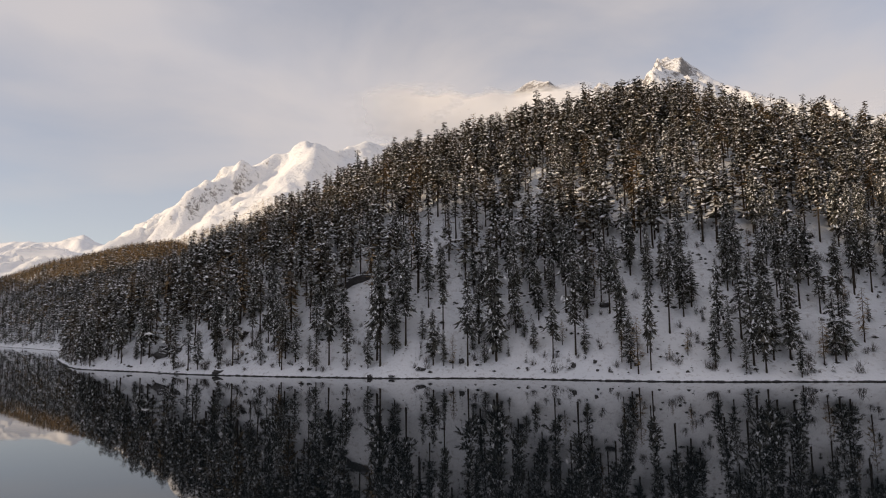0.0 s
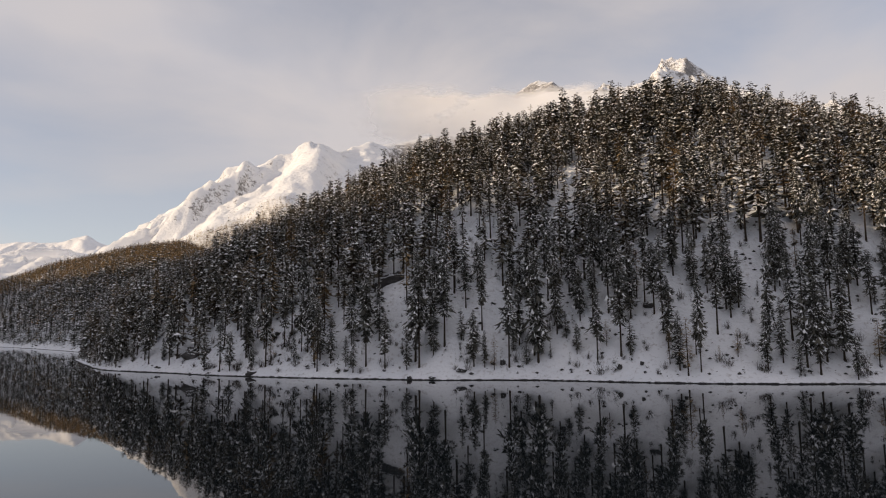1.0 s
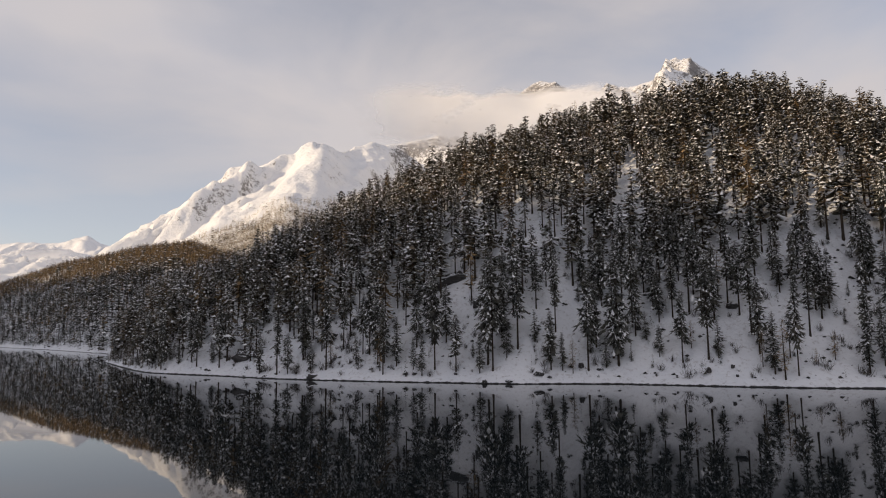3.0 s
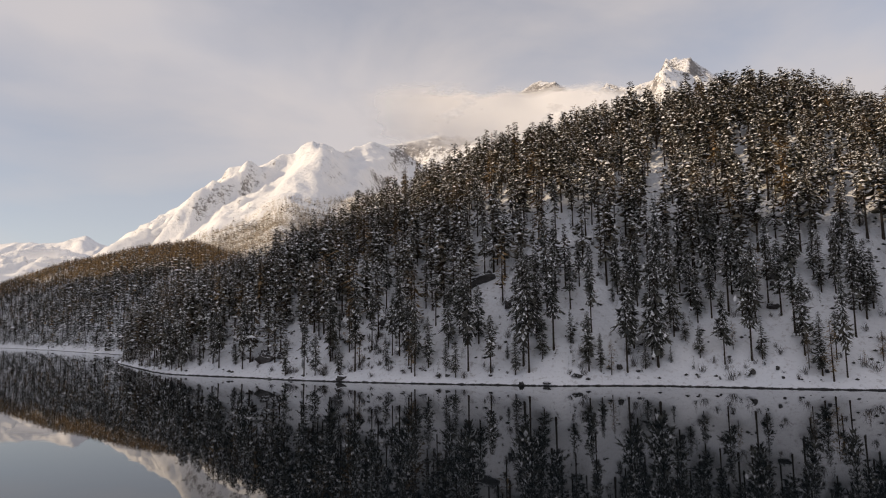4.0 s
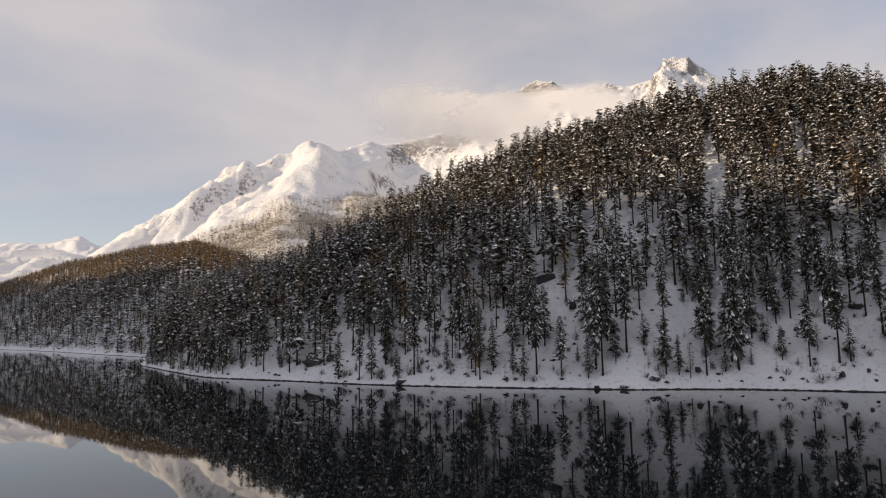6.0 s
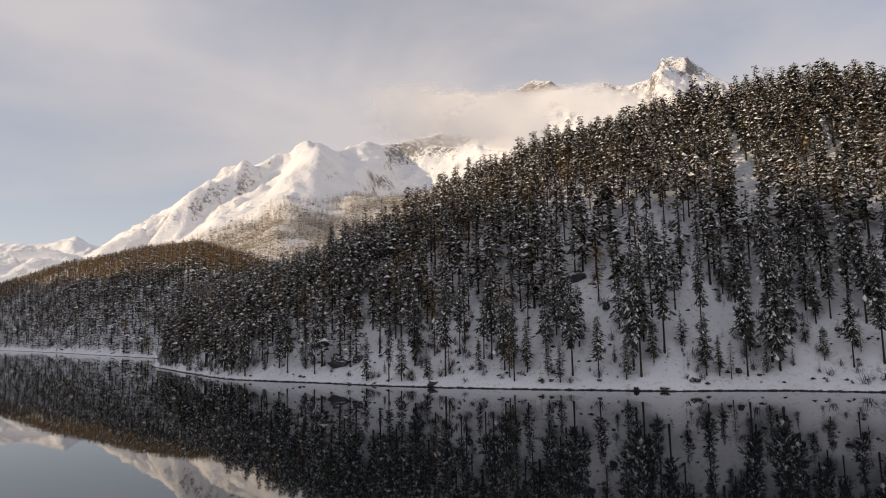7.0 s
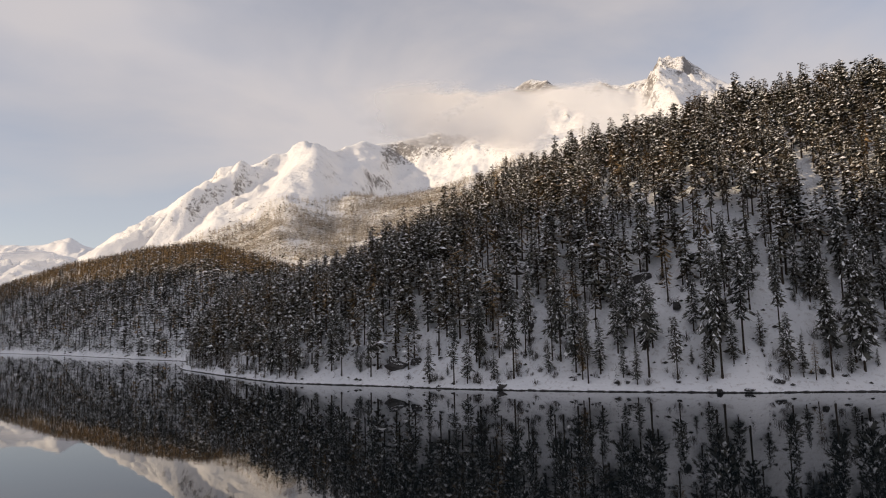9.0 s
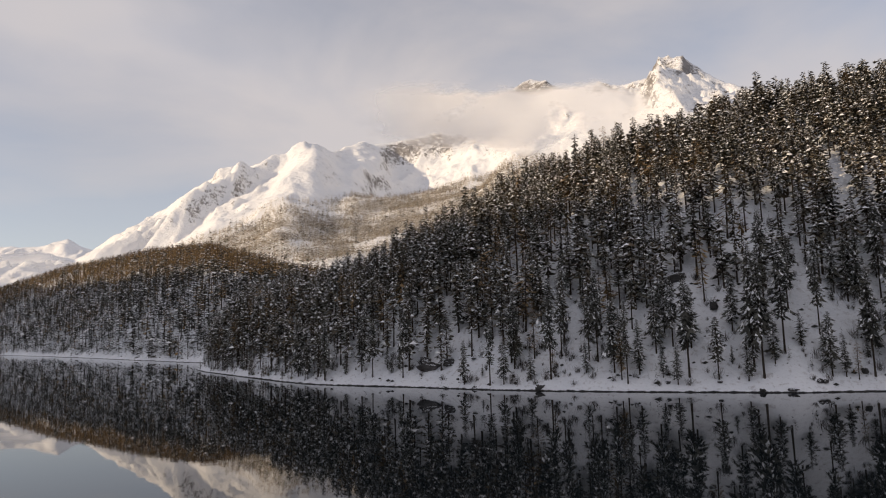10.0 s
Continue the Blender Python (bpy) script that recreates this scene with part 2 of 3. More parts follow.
def cloud_material(name, scale, low, high, seed):
    """Thin cloud: white droplets that let light through, denser in the middle of the bank than at its ragged rim."""
    m, nt, b = material(name)
    nt.nodes.remove(b)
    co = nt.nodes.new("ShaderNodeTexCoord")
    mp = nt.nodes.new("ShaderNodeMapping")
    mp.inputs["Location"].default_value = (seed, seed * 0.37, 0.0)
    nt.links.new(co.outputs["Object"], mp.inputs["Vector"])
    mp.inputs["Scale"].default_value = (1.0, 1.0, 1.9)
    n = noise_tex(nt, scale, 5, 0.5, mp.outputs[0])
    sep = nt.nodes.new("ShaderNodeSeparateXYZ")
    nt.links.new(co.outputs["UV"], sep.inputs[0])
    edge = None
    for o, width in ((sep.outputs["X"], 1.0), (sep.outputs["Y"], 1.0)):
        r = ramp(nt, o, [(0.0, (0, 0, 0)), (0.32, (1, 1, 1)), (0.68, (1, 1, 1)), (1.0, (0, 0, 0))])
        if edge is None:
            edge = r
        else:
            mul = add(nt, "ShaderNodeMath")
            mul.operation = "MULTIPLY"
            nt.links.new(edge, mul.inputs[0])
            nt.links.new(r, mul.inputs[1])
            edge = mul.outputs[0]
    wisp = add(nt, "ShaderNodeMath")
    wisp.operation = "MULTIPLY_ADD"
    nt.links.new(n, wisp.inputs[0])
    wisp.inputs[1].default_value, wisp.inputs[2].default_value = 3.0, -1.05
    s = add(nt, "ShaderNodeMath")
    s.operation = "MULTIPLY_ADD"
    nt.links.new(edge, s.inputs[0])
    s.inputs[1].default_value = 0.8
    nt.links.new(wisp.outputs[0], s.inputs[2])
    alpha = ramp(nt, s.outputs[0], [(low, (0, 0, 0)), (high, (1, 1, 1))])
    dif = add(nt, "ShaderNodeBsdfDiffuse", Color=(0.93, 0.93, 0.94, 1))
    trl = add(nt, "ShaderNodeBsdfTranslucent", Color=(0.93, 0.93, 0.94, 1))
    tra = add(nt, "ShaderNodeBsdfTransparent")
    half = nt.nodes.new("ShaderNodeMixShader")
    half.inputs[0].default_value = 0.5
    nt.links.new(dif.outputs[0], half.inputs[1])
    nt.links.new(trl.outputs[0], half.inputs[2])
    mix = nt.nodes.new("ShaderNodeMixShader")
    rim = ramp(nt, edge, [(0.0, (0, 0, 0)), (0.25, (0.16, 0.16, 0.16)), (0.85, (1, 1, 1))])
    thick = add(nt, "ShaderNodeMath")
    thick.operation = "MULTIPLY"
    nt.links.new(alpha, thick.inputs[0])
    nt.links.new(rim, thick.inputs[1])
    nt.links.new(thick.outputs[0], mix.inputs[0])
    nt.links.new(tra.outputs[0], mix.inputs[1])
    nt.links.new(half.outputs[0], mix.inputs[2])
    nt.links.new(mix.outputs[0], nt.nodes["Material Output"].inputs[0])
    return m


# ---------------------------------------------------------------- mesh helpers
def tri_mesh(name, verts, faces, mats, index=None, smooth=False):
    """One mesh from arrays of places and of triangles or quads."""
    me = bpy.data.meshes.new(name)
    verts, faces = np.asarray(verts, np.float32), np.asarray(faces, np.int32)
    k = faces.shape[1]
    me.vertices.add(len(verts))
    me.vertices.foreach_set("co", verts.ravel())
    me.loops.add(faces.size)
    me.loops.foreach_set("vertex_index", faces.ravel())
    me.polygons.add(len(faces))
    me.polygons.foreach_set("loop_start", np.arange(0, faces.size, k, dtype=np.int32))
    if index is not None:
        me.polygons.foreach_set("material_index", np.asarray(index, np.int32))
    me.polygons.foreach_set("use_smooth", np.full(len(faces), smooth))
    for m in mats:
        me.materials.append(m)
    me.update(calc_edges=True)
    return me


def grid_faces(nx, ny):
    i = np.arange((nx - 1) * (ny - 1))
    a = (i // (nx - 1)) * nx + i % (nx - 1)
    return np.stack([a, a + 1, a + 1 + nx, a + nx], 1)


def part(name, me, parent, label=""):
    ob = new(name, me)
    ob.parent = parent
    return tagged(ob, label)


def lattice(ix, iy, seed):
    h = (ix.astype(np.int64) * 374761393 + iy.astype(np.int64) * 668265263 + seed * 144665) & 0x7FFFFFFF
    h = ((h ^ (h >> 13)) * 1274126177) & 0x7FFFFFFF
    return ((h ^ (h >> 16)) & 0xFFFF) / 65535.0


def value_noise(x, y, seed=0):
    """Smooth noise from 0 to 1 over arrays."""
    ix, iy = np.floor(x), np.floor(y)
    fx, fy = x - ix, y - iy
    fx, fy = fx * fx * fx * (fx * (fx * 6 - 15) + 10), fy * fy * fy * (fy * (fy * 6 - 15) + 10)
    a, b = lattice(ix, iy, seed), lattice(ix + 1, iy, seed)
    c, d = lattice(ix, iy + 1, seed), lattice(ix + 1, iy + 1, seed)
    return (a + (b - a) * fx) * (1 - fy) + (c + (d - c) * fx) * fy


def fractal(x, y, octaves=5, seed=0, ridged=False):
    out, amp, tot = 0.0, 1.0, 0.0
    for o in range(octaves):
        n = value_noise(x * 2 ** o + 17.3 * o, y * 2 ** o - 9.1 * o, seed + o)
        if ridged:
            n = 1 - np.abs(2 * n - 1)
            n = n * n
        out, tot, amp = out + n * amp, tot + amp, amp * 0.5
    return out / tot


# ---------------------------------------------------------------- the lie of the land
SHORE = np.array([(-140, 650), (-160, 430), (-174, 335), (-176, 305), (-166, 284), (-137, 238), (-120, 212), (-108, 197), (-93, 186.5), (-78, 176.5), (-66, 167), (-55, 160.5), (-43, 155),
                  (-33, 150.5), (-23, 147), (-16, 144), (-9, 142), (4, 140.5), (13, 138.5), (22, 134), (32, 129), (44, 125), (56, 122.5), (70, 121), (88, 118), (130, 105), (200, 82), (500, -10), (900, -120)], float)
FAR_SHORE = np.array([(-100, 340), (-178, 362), (-218, 405), (-262, 460), (-308, 516), (-370, 590), (-440, 672), (-520, 760), (-620, 850), (-760, 940), (-1000, 1050), (-1700, 1200)], float)
STEP_U = np.array([-170, -130, -90, -50, -10, 30, 70, 120, 180, 300], float)
STEP_A = np.array([21, 33, 62, 82, 81, 96, 100.5, 99, 95, 84], float)
STEP_L = np.array([8, 21, 46, 56, 42, 55, 64, 99, 133, 166], float)


def distance_to(line, x, y):
    best = np.full(np.shape(x), 1e9)
    for a, b in zip(line[:-1], line[1:]):
        ab = b - a
        t = np.clip(((x - a[0]) * ab[0] + (y - a[1]) * ab[1]) / (ab @ ab), 0, 1)
        best = np.minimum(best, np.hypot(x - a[0] - t * ab[0], y - a[1] - t * ab[1]))
    return best


def inland(x, y):
    """Metres inland of the near shore; minus over the water."""
    side = np.where(x > np.interp(y, SHORE[::-1, 1], SHORE[::-1, 0]), 1.0, -1.0)
    return side * (distance_to(SHORE, x, y) + 1.2 * (value_noise(x / 7, y / 7, 5) - 0.5) + 0.5 * (value_noise(x / 1.8, y / 1.8, 6) - 0.5))


def inland_far(x, y):
    side = np.where(y > np.interp(-x, -FAR_SHORE[:, 0], FAR_SHORE[:, 1]), 1.0, -1.0)
    return side * (distance_to(FAR_SHORE, x, y) + 5 * (value_noise(x / 30, y / 30, 7) - 0.5))


def bank(d, high):
    """Lake bed, a low wet lip and the snow bank above it."""
    return np.where(d < 0, np.maximum(d * 0.25, -4.0), np.minimum(d * 0.8, 0.34) + high * np.clip((d - 0.35) / 1.6, 0, 1))


def near_hill(x, y):
    d = inland(x, y)
    u = x - 0.35 * (y - 150)
    dd = np.maximum(d, 0)
    z = np.interp(u, STEP_U, STEP_A) * (1 - np.exp(-dd * dd / (dd + 9) / np.interp(u, STEP_U, STEP_L)))
    rough = (fractal(x / 26, y / 26, 4, 11) - 0.5) * 9 + (fractal((x + 0.3 * y) / 9, y / 40, 3, 12) - 0.5) * 4
    return bank(d, 0.5) + z + rough * np.clip((dd - 8) / 25, 0, 1)


def far_hill(x, y):
    d = inland_far(x, y)
    dd = np.maximum(d, 0)
    top = np.interp(x + 0.3 * (y - 600), np.array([-900, -720, -600, -500, -420, -340, -270, -200, -130, -60.0]), np.array([56, 79, 105, 125, 130, 131, 119, 76, 39, 8.0]))
    z = top * 1.24 * (1 - np.exp(-dd / 115.0)) - 0.12 * np.maximum(dd - 200, 0)
    return bank(d, 0.2) + np.maximum(z, -3) + (fractal(x / 60, y / 60, 3, 21) - 0.5) * 8 * np.clip((dd - 8) / 50, 0, 1)


def land(x, y):
    return np.maximum(near_hill(x, y), far_hill(x, y))


def spaced(parts):
    return np.concatenate([np.arange(a, b, s) for a, b, s in parts])


gx = spaced([(-1500, -1000, 30), (-1000, -600, 10), (-600, -200, 8), (-200, 140, 2.0), (140, 300, 8), (300, 900.1, 40)])
gy = spaced([(-900, -60, 40), (-60, 90, 8), (90, 300, 1.6), (300, 460, 4), (460, 1150, 10), (1150, 1500.1, 35)])
GX, GY = np.meshgrid(gx, gy)
GZ = land(GX, GY)
ground = new("ground", tri_mesh("ground", np.stack([GX, GY, GZ], -1).reshape(-1, 3), grid_faces(len(gx), len(gy)), [SNOW], smooth=True))
tagged(ground, "snow-covered hillsides falling steeply to a lake shore", "ground", kind="structure")

wx, wy = np.linspace(-2600, 1400, 41), np.linspace(-2000, 2400, 45)
WX, WY = np.meshgrid(wx, wy)
water = new("water", tri_mesh("water", np.stack([WX, WY, WX * 0], -1).reshape(-1, 3), grid_faces(41, 45), [WATER]))
tagged(water, "dark, nearly still lake water mirroring the snowy forest", "lake", kind="structure")


# ---------------------------------------------------------------- mountains
EYE0 = np.array([-40.0, 10.0])
CREST_AZ = np.array([-46, -30.7, -28.1, -26.9, -25.6, -23.7, -21.3, -19.8, -17.5, -15.2, -13.4, -12.2, -11.4, -10.1, -8.8, -7.7, -6.0, -5.0, -2.9, 0.6, 5.2, 7.3, 8.3, 9.3, 10.3, 12.2, 16.5, 19.1, 19.6, 20.6, 21.9, 23.8, 25.9, 29.9, 36.0, 44.0])
CREST_R = np.array([4600, 4527, 4326, 3925, 3624, 3323, 3022, 2921, 2719, 2618, 2497, 2436, 2415, 2444, 2514, 2763, 2912, 2961, 3010, 3007, 2904, 2902, 2902, 2901, 2850, 2699, 2496, 2424, 2394, 2343, 2322, 2291, 2239, 2206, 2200, 2200], float)
CREST_Z = np.array([330, 538, 484, 492, 532, 552, 603, 645, 675, 683, 671, 700, 707, 698, 701, 801, 877, 877, 911, 950, 951, 1092, 1129, 1144, 1109, 999, 930, 915, 950, 957, 935, 850, 775, 693, 560, 420], float)


def mountain_height(x, y):
    dx, dy = x - EYE0[0], y - EYE0[1]
    az, r = np.degrees(np.arctan2(dx, dy)), np.hypot(dx, dy)
    away = np.clip(1.02 - (r - 950) / (np.interp(az, CREST_AZ, CREST_R) - 950), 0, 1)
    aw = az + away * 9 * (fractal(x / 500, y / 500, 3, 29) - 0.5)
    rc, zc = np.interp(aw, CREST_AZ, CREST_R), np.interp(aw, CREST_AZ, CREST_Z)
    s = (r - 950) / (rc - 950)
    foot = np.clip(95 + 0.12 * (x + 343), 25, 400)
    up = foot + (zc - foot) * np.clip(s, 0, 1) ** 1.25
    z = np.where(s < 1, up, zc - 0.55 * (r - rc))
    body = np.clip((s - 0.35) / 0.3, 0, 1)
    crest = 1 - 0.98 * np.exp(-(np.minimum(s - 1, 0) / np.where(az < -12.5, 0.085, 0.045)) ** 2)
    # ribs run down and across the slope
    rib = fractal((x * 0.92 - y * 0.39) / 270, (y * 0.92 + x * 0.39) / 760, 5, 31, ridged=True) - 0.42
    fine = fractal(x / 90, y / 90, 4, 37, ridged=True) - 0.42
    smooth = 1 - 0.75 * np.exp(-((az + 10.5) / 3.5) ** 2)
    z = z + body * crest * (smooth * rib * (80 + 30 * np.clip((-az - 13) / 3, 0, 1) + 40 * np.clip((az - 2) / 3, 0, 1)) + smooth * fine * (34 + 14 * np.clip((-az - 13) / 3, 0, 1) + 45 * np.clip((az - 14) / 3, 0, 1)))
    # a lit rib between two gullies on the long west ridge
    q = -0.89 * (x + 722) + 0.46 * (y - 2025)
    along = -0.46 * (x + 722) - 0.89 * (y - 2025)
    q = q + 60 * (fractal(x / 160, y / 160, 3, 33) - 0.5)
    flank = 62 * np.exp(-(q / 40) ** 2) - 85 * np.exp(-((q - 115) / 62) ** 2) + 44 * np.exp(-((q - 245) / 75) ** 2)
    z = z + crest * flank * np.exp(-(np.maximum(np.abs(along + 70) - 210, 0) / 110) ** 2)
    # a shaded bowl east of the round shoulder, and a smooth white face below it
    e = np.clip((x + 305 + 40 * (fractal(y / 150, x * 0, 3, 34) - 0.5)) / 120, 0, 1)
    bowl = e * e * (3 - 2 * e) * np.clip(1 - (x + 30 - 0.25 * (2500 - y)) / 420, 0, 1)
    z = z - 130 * crest * bowl * np.clip((y - 1850) / 200, 0, 1)
    z = z + 60 * body * np.exp(-((az + 10.2) / 1.6) ** 2 - ((s - 0.8) / 0.22) ** 2)
    z = z + 14 * (fractal(az * 1.6, az * 0 + 2, 4, 43) - 0.5) * np.clip((s - 0.8) / 0.15, 0, 1)
    z = z - 70 * np.clip(1 - s / 0.07, 0, 1.5)
    return z + (fractal(x / 120, y / 120, 4, 41) - 0.5) * 34 * np.clip((s - 0.02) / 0.1, 0, 1) * crest


maz = np.radians(np.linspace(-46, 44, 450))
mr = spaced([(930, 1600, 22), (1600, 3300, 13), (3300, 4800, 30)])
MA, MR = np.meshgrid(maz, mr)
MX, MY = EYE0[0] + MR * np.sin(MA), EYE0[1] + MR * np.cos(MA)
mountain = new("mountain", tri_mesh("mountain", np.stack([MX, MY, mountain_height(MX, MY)], -1).reshape(-1, 3), grid_faces(len(maz), len(mr)), [MOUNTAIN], smooth=True))
tagged(mountain, "sunlit snow mountain with rocky ribs and shaded bowls", "mountain", kind="structure")

# a last white range, low over the valley's end
bx_, by_ = np.linspace(-3900, -1500, 240), np.linspace(3450, 4500, 60)
BX, BY = np.meshgrid(bx_, by_)
BAZ = np.degrees(np.arctan2(BX - EYE0[0], BY - EYE0[1]))
bh = np.interp(BAZ, np.array([-46, -33, -31, -30, -28.6, -27.8, -26.8, -24]), np.array([600, 590, 588, 600, 625, 596, 560, 470.0])) + 40 * (fractal(BX / 150, BX * 0 + 3, 5, 51) - 0.5)
BZ = bh * (1 - np.abs((BY - 4000) / 1000)) + 80 * (fractal(BX / 160, BY / 160, 5, 53, ridged=True) - 0.4) * np.clip(np.abs(BY - 4000) / 90, 0, 1)
backdrop = new("backdrop", tri_mesh("backdrop", np.stack([BX, BY, BZ], -1).reshape(-1, 3), grid_faces(240, 60), [FAR_SNOW], smooth=True))
tagged(backdrop, "far snowy range in hazy sunlight at the valley's end", "mountain range", kind="structure")

# the ridge across the lake, behind the camera, that keeps the low sun off the shore
RIDGE_BASE, RIDGE_DIR, RIDGE_OFF = Vector((-788, -91)), Vector((-0.342, 0.940)), Vector((0.940, 0.342))
ra, rb = np.linspace(-1700, 1150, 120), np.linspace(-330, 330, 30)
RA, RB = np.meshgrid(ra, rb)
RX = RIDGE_BASE.x + RIDGE_DIR.x * RA + RIDGE_OFF.x * RB
RY = RIDGE_BASE.y + RIDGE_DIR.y * RA + RIDGE_OFF.y * RB
RTOP = np.interp(RA, np.array([-250, -60, 0, 40, 100, 250, 314, 367, 500, 640, 800, 950.0]), np.array([285, 280, 268, 262, 258, 260, 266, 263, 258, 255, 248, 236.0])) + 14 * (fractal(RA / 110, RA * 0, 4, 61) - 0.5)
RZ = RTOP * np.clip(1 - (np.abs(RB) / 330) ** 1.3, 0, 1) + 25 * (fractal(RX / 80, RY / 80, 4, 62) - 0.5) * (np.abs(RB) > 20) - 4
opposite = new("opposite_ridge", tri_mesh("opposite_ridge", np.stack([RX, RY, RZ], -1).reshape(-1, 3), grid_faces(120, 30), [SNOW], smooth=True))
tagged(opposite, "snowy ridge across the lake that shades the shore", "ridge", kind="structure")


# ---------------------------------------------------------------- trees
def tree_arrays(rng, kind, boughs, sides=6, lobes=True, fat=1.0, snowy=0.50):
    """A conifer one metre high: arrays of places and triangles for trunk, crown and snow. kind: 0 full, 1 young and bushy, 2 tall with a bare stem, 3 bare larch."""
    base = (0.11, 0.03, 0.29, 0.14)[kind]
    wide = (0.116, 0.155, 0.104, 0.115)[kind] * rng.uniform(0.85, 1.2)
    lean = rng.normal(0, 0.012, 2)
    seed = float(rng.integers(1000))
    crown_top = 0.985 if kind == 3 else rng.uniform(0.95, 0.985)
    # trunk
    levels = np.array([0.0, 0.06, 0.5, crown_top])
    rad = np.array([0.016, 0.0115, 0.007, 0.0012]) * (1.25 if kind == 1 else 1.0)
    ang = np.arange(sides) * 2 * math.pi / sides
    tv = np.array([[math.cos(a) * r + lean[0] * h, math.sin(a) * r + lean[1] * h, h - (0.03 if h == 0 else 0)] for h, r in zip(levels, rad) for a in ang])
    tf = []
    for k in range(3):
        for i in range(sides):
            a, b = k * sides + i, k * sides + (i + 1) % sides
            tf += [(a, b, b + sides), (a, b + sides, a + sides)]
    cv, cf, sv, sf = [], [], [], []

    def kite(vs, fs, origin, az, length, half, drop, fold):
        """A small bent bough: root, two drooping sides and a tip."""
        ca, sa = math.cos(az), math.sin(az)
        n, m = len(vs), rng.uniform(0.42, 0.66)
        x, y, z = origin
        vs += [origin, (x + ca * length * m - sa * half, y + sa * length * m + ca * half, z - drop * length * m - fold),
               (x + ca * length, y + sa * length, z - drop * length - 0.4 * fold), (x + ca * length * m + sa * half, y + sa * length * m - ca * half, z - drop * length * m - fold)]
        fs += [(n, n + 1, n + 2), (n, n + 2, n + 3)]

    for j in range(boughs):
        f = (j + rng.uniform(0, 1)) / boughs
        h = base + (crown_top - base) * f ** (0.95 if kind != 2 else 0.85)
        g = (h - base) / (1 - base)
        clump = 0.28 + 1.2 * float(value_noise(np.array(h * 11.0 + seed), np.array(j * 2.399 % 6.283 * 0.9), int(seed)))
        reach = wide * (min(1.0, 0.5 + 2.4 * g) * (1 - g) ** (0.30 if kind != 1 else 0.6) * (1 - 0.5 * g ** 8) + 0.09) * rng.uniform(0.45, 1.2) * clump
        az = j * 2.399 + rng.uniform(-0.6, 0.6)
        drop = rng.uniform(-0.35, 0.95) * (1 - 0.6 * g)
        half = reach * rng.uniform(*((0.11, 0.22) if lobes else (0.16, 0.34))) * (0.4 if kind == 3 else 1.0) * fat + 0.003
        ca, sa = math.cos(az), math.sin(az)
        inner = rng.uniform(0, 0.25) * reach
        root = (lean[0] * h + ca * inner, lean[1] * h + sa * inner, h + 0.01)
        kite(cv, cf, root, az, reach, half, drop, half * 0.7)
        if lobes:
            mid = (root[0] + ca * reach * 0.35, root[1] + sa * reach * 0.35, root[2] - drop * reach * 0.35)
            for turn in (-0.75, 0.75):
                kite(cv, cf, mid, az + turn + rng.uniform(-0.2, 0.2), reach * rng.uniform(0.4, 0.65), half * 0.6, drop + rng.uniform(-0.2, 0.5), half * 0.4)
        laden = float(value_noise(np.array(h * 16.0 - seed), np.array(j * 2.399 % 6.283 * 1.3), int(seed) + 5))
        if kind != 3 and rng.uniform() < snowy * (2.3 * laden ** 1.3):
            for _ in range(int(rng.integers(1, 3))):
                a, bend = rng.uniform(0.3, 0.9) * reach, az + rng.uniform(-0.4, 0.4)
                on = (root[0] + math.cos(bend) * a, root[1] + math.sin(bend) * a, root[2] - drop * a + 0.010)
                kite(sv, sf, on, az + rng.uniform(-1.3, 1.3), reach * rng.uniform(0.18, 0.44), half * rng.uniform(0.4, 0.85), rng.uniform(0.1, 1.3), half * rng.uniform(0.2, 0.6))
    none = np.zeros((0, 3))
    return (tv, np.array(tf)), (np.array(cv), np.array(cf)), (np.array(sv) if sv else none, np.array(sf) if sf else none.astype(int))


def forest(name, variants, rows, mats, label, category):
    """Many trees in one mesh. rows: variant, x, y, z, height, width factor, turn."""
    vs, fs, ms, n = [], [], [], 0
    for k, x, y, z, h, w, a in rows:
        c, s = math.cos(a), math.sin(a)
        for slot, (v, f) in enumerate(variants[int(k)], 3 - len(variants[int(k)])):
            if not len(f):
                continue
            p = np.empty_like(v)
            p[:, 0], p[:, 1], p[:, 2] = (v[:, 0] * c - v[:, 1] * s) * h * w + x, (v[:, 0] * s + v[:, 1] * c) * h * w + y, v[:, 2] * h + z
            vs.append(p)
            fs.append(f + n)
            ms.append(np.full(len(f), slot if slot != 1 or int(k) not in LARCH_KINDS.get(name, ()) else 3))
            n += len(v)
    ob = new(name, tri_mesh(name, np.concatenate(vs), np.concatenate(fs), mats, np.concatenate(ms)))
    return tagged(ob, label, category, kind="stuff")


LARCH_KINDS = {"hill_forest": (8, 9), "far_forest": (5,), "mountain_forest": (2, 3)}
FOREST_MATS = [BARK, SUNLIT_NEEDLES, BOUGH_SNOW, LARCH]
rng = np.random.default_rng(7)


def scatter(rng, x0, x1, y0, y1, step):
    xs, ys = np.meshgrid(np.arange(x0, x1, step), np.arange(y0, y1, step))
    return (xs + rng.uniform(-0.48, 0.48, xs.shape) * step).ravel(), (ys + rng.uniform(-0.48, 0.48, ys.shape) * step).ravel()


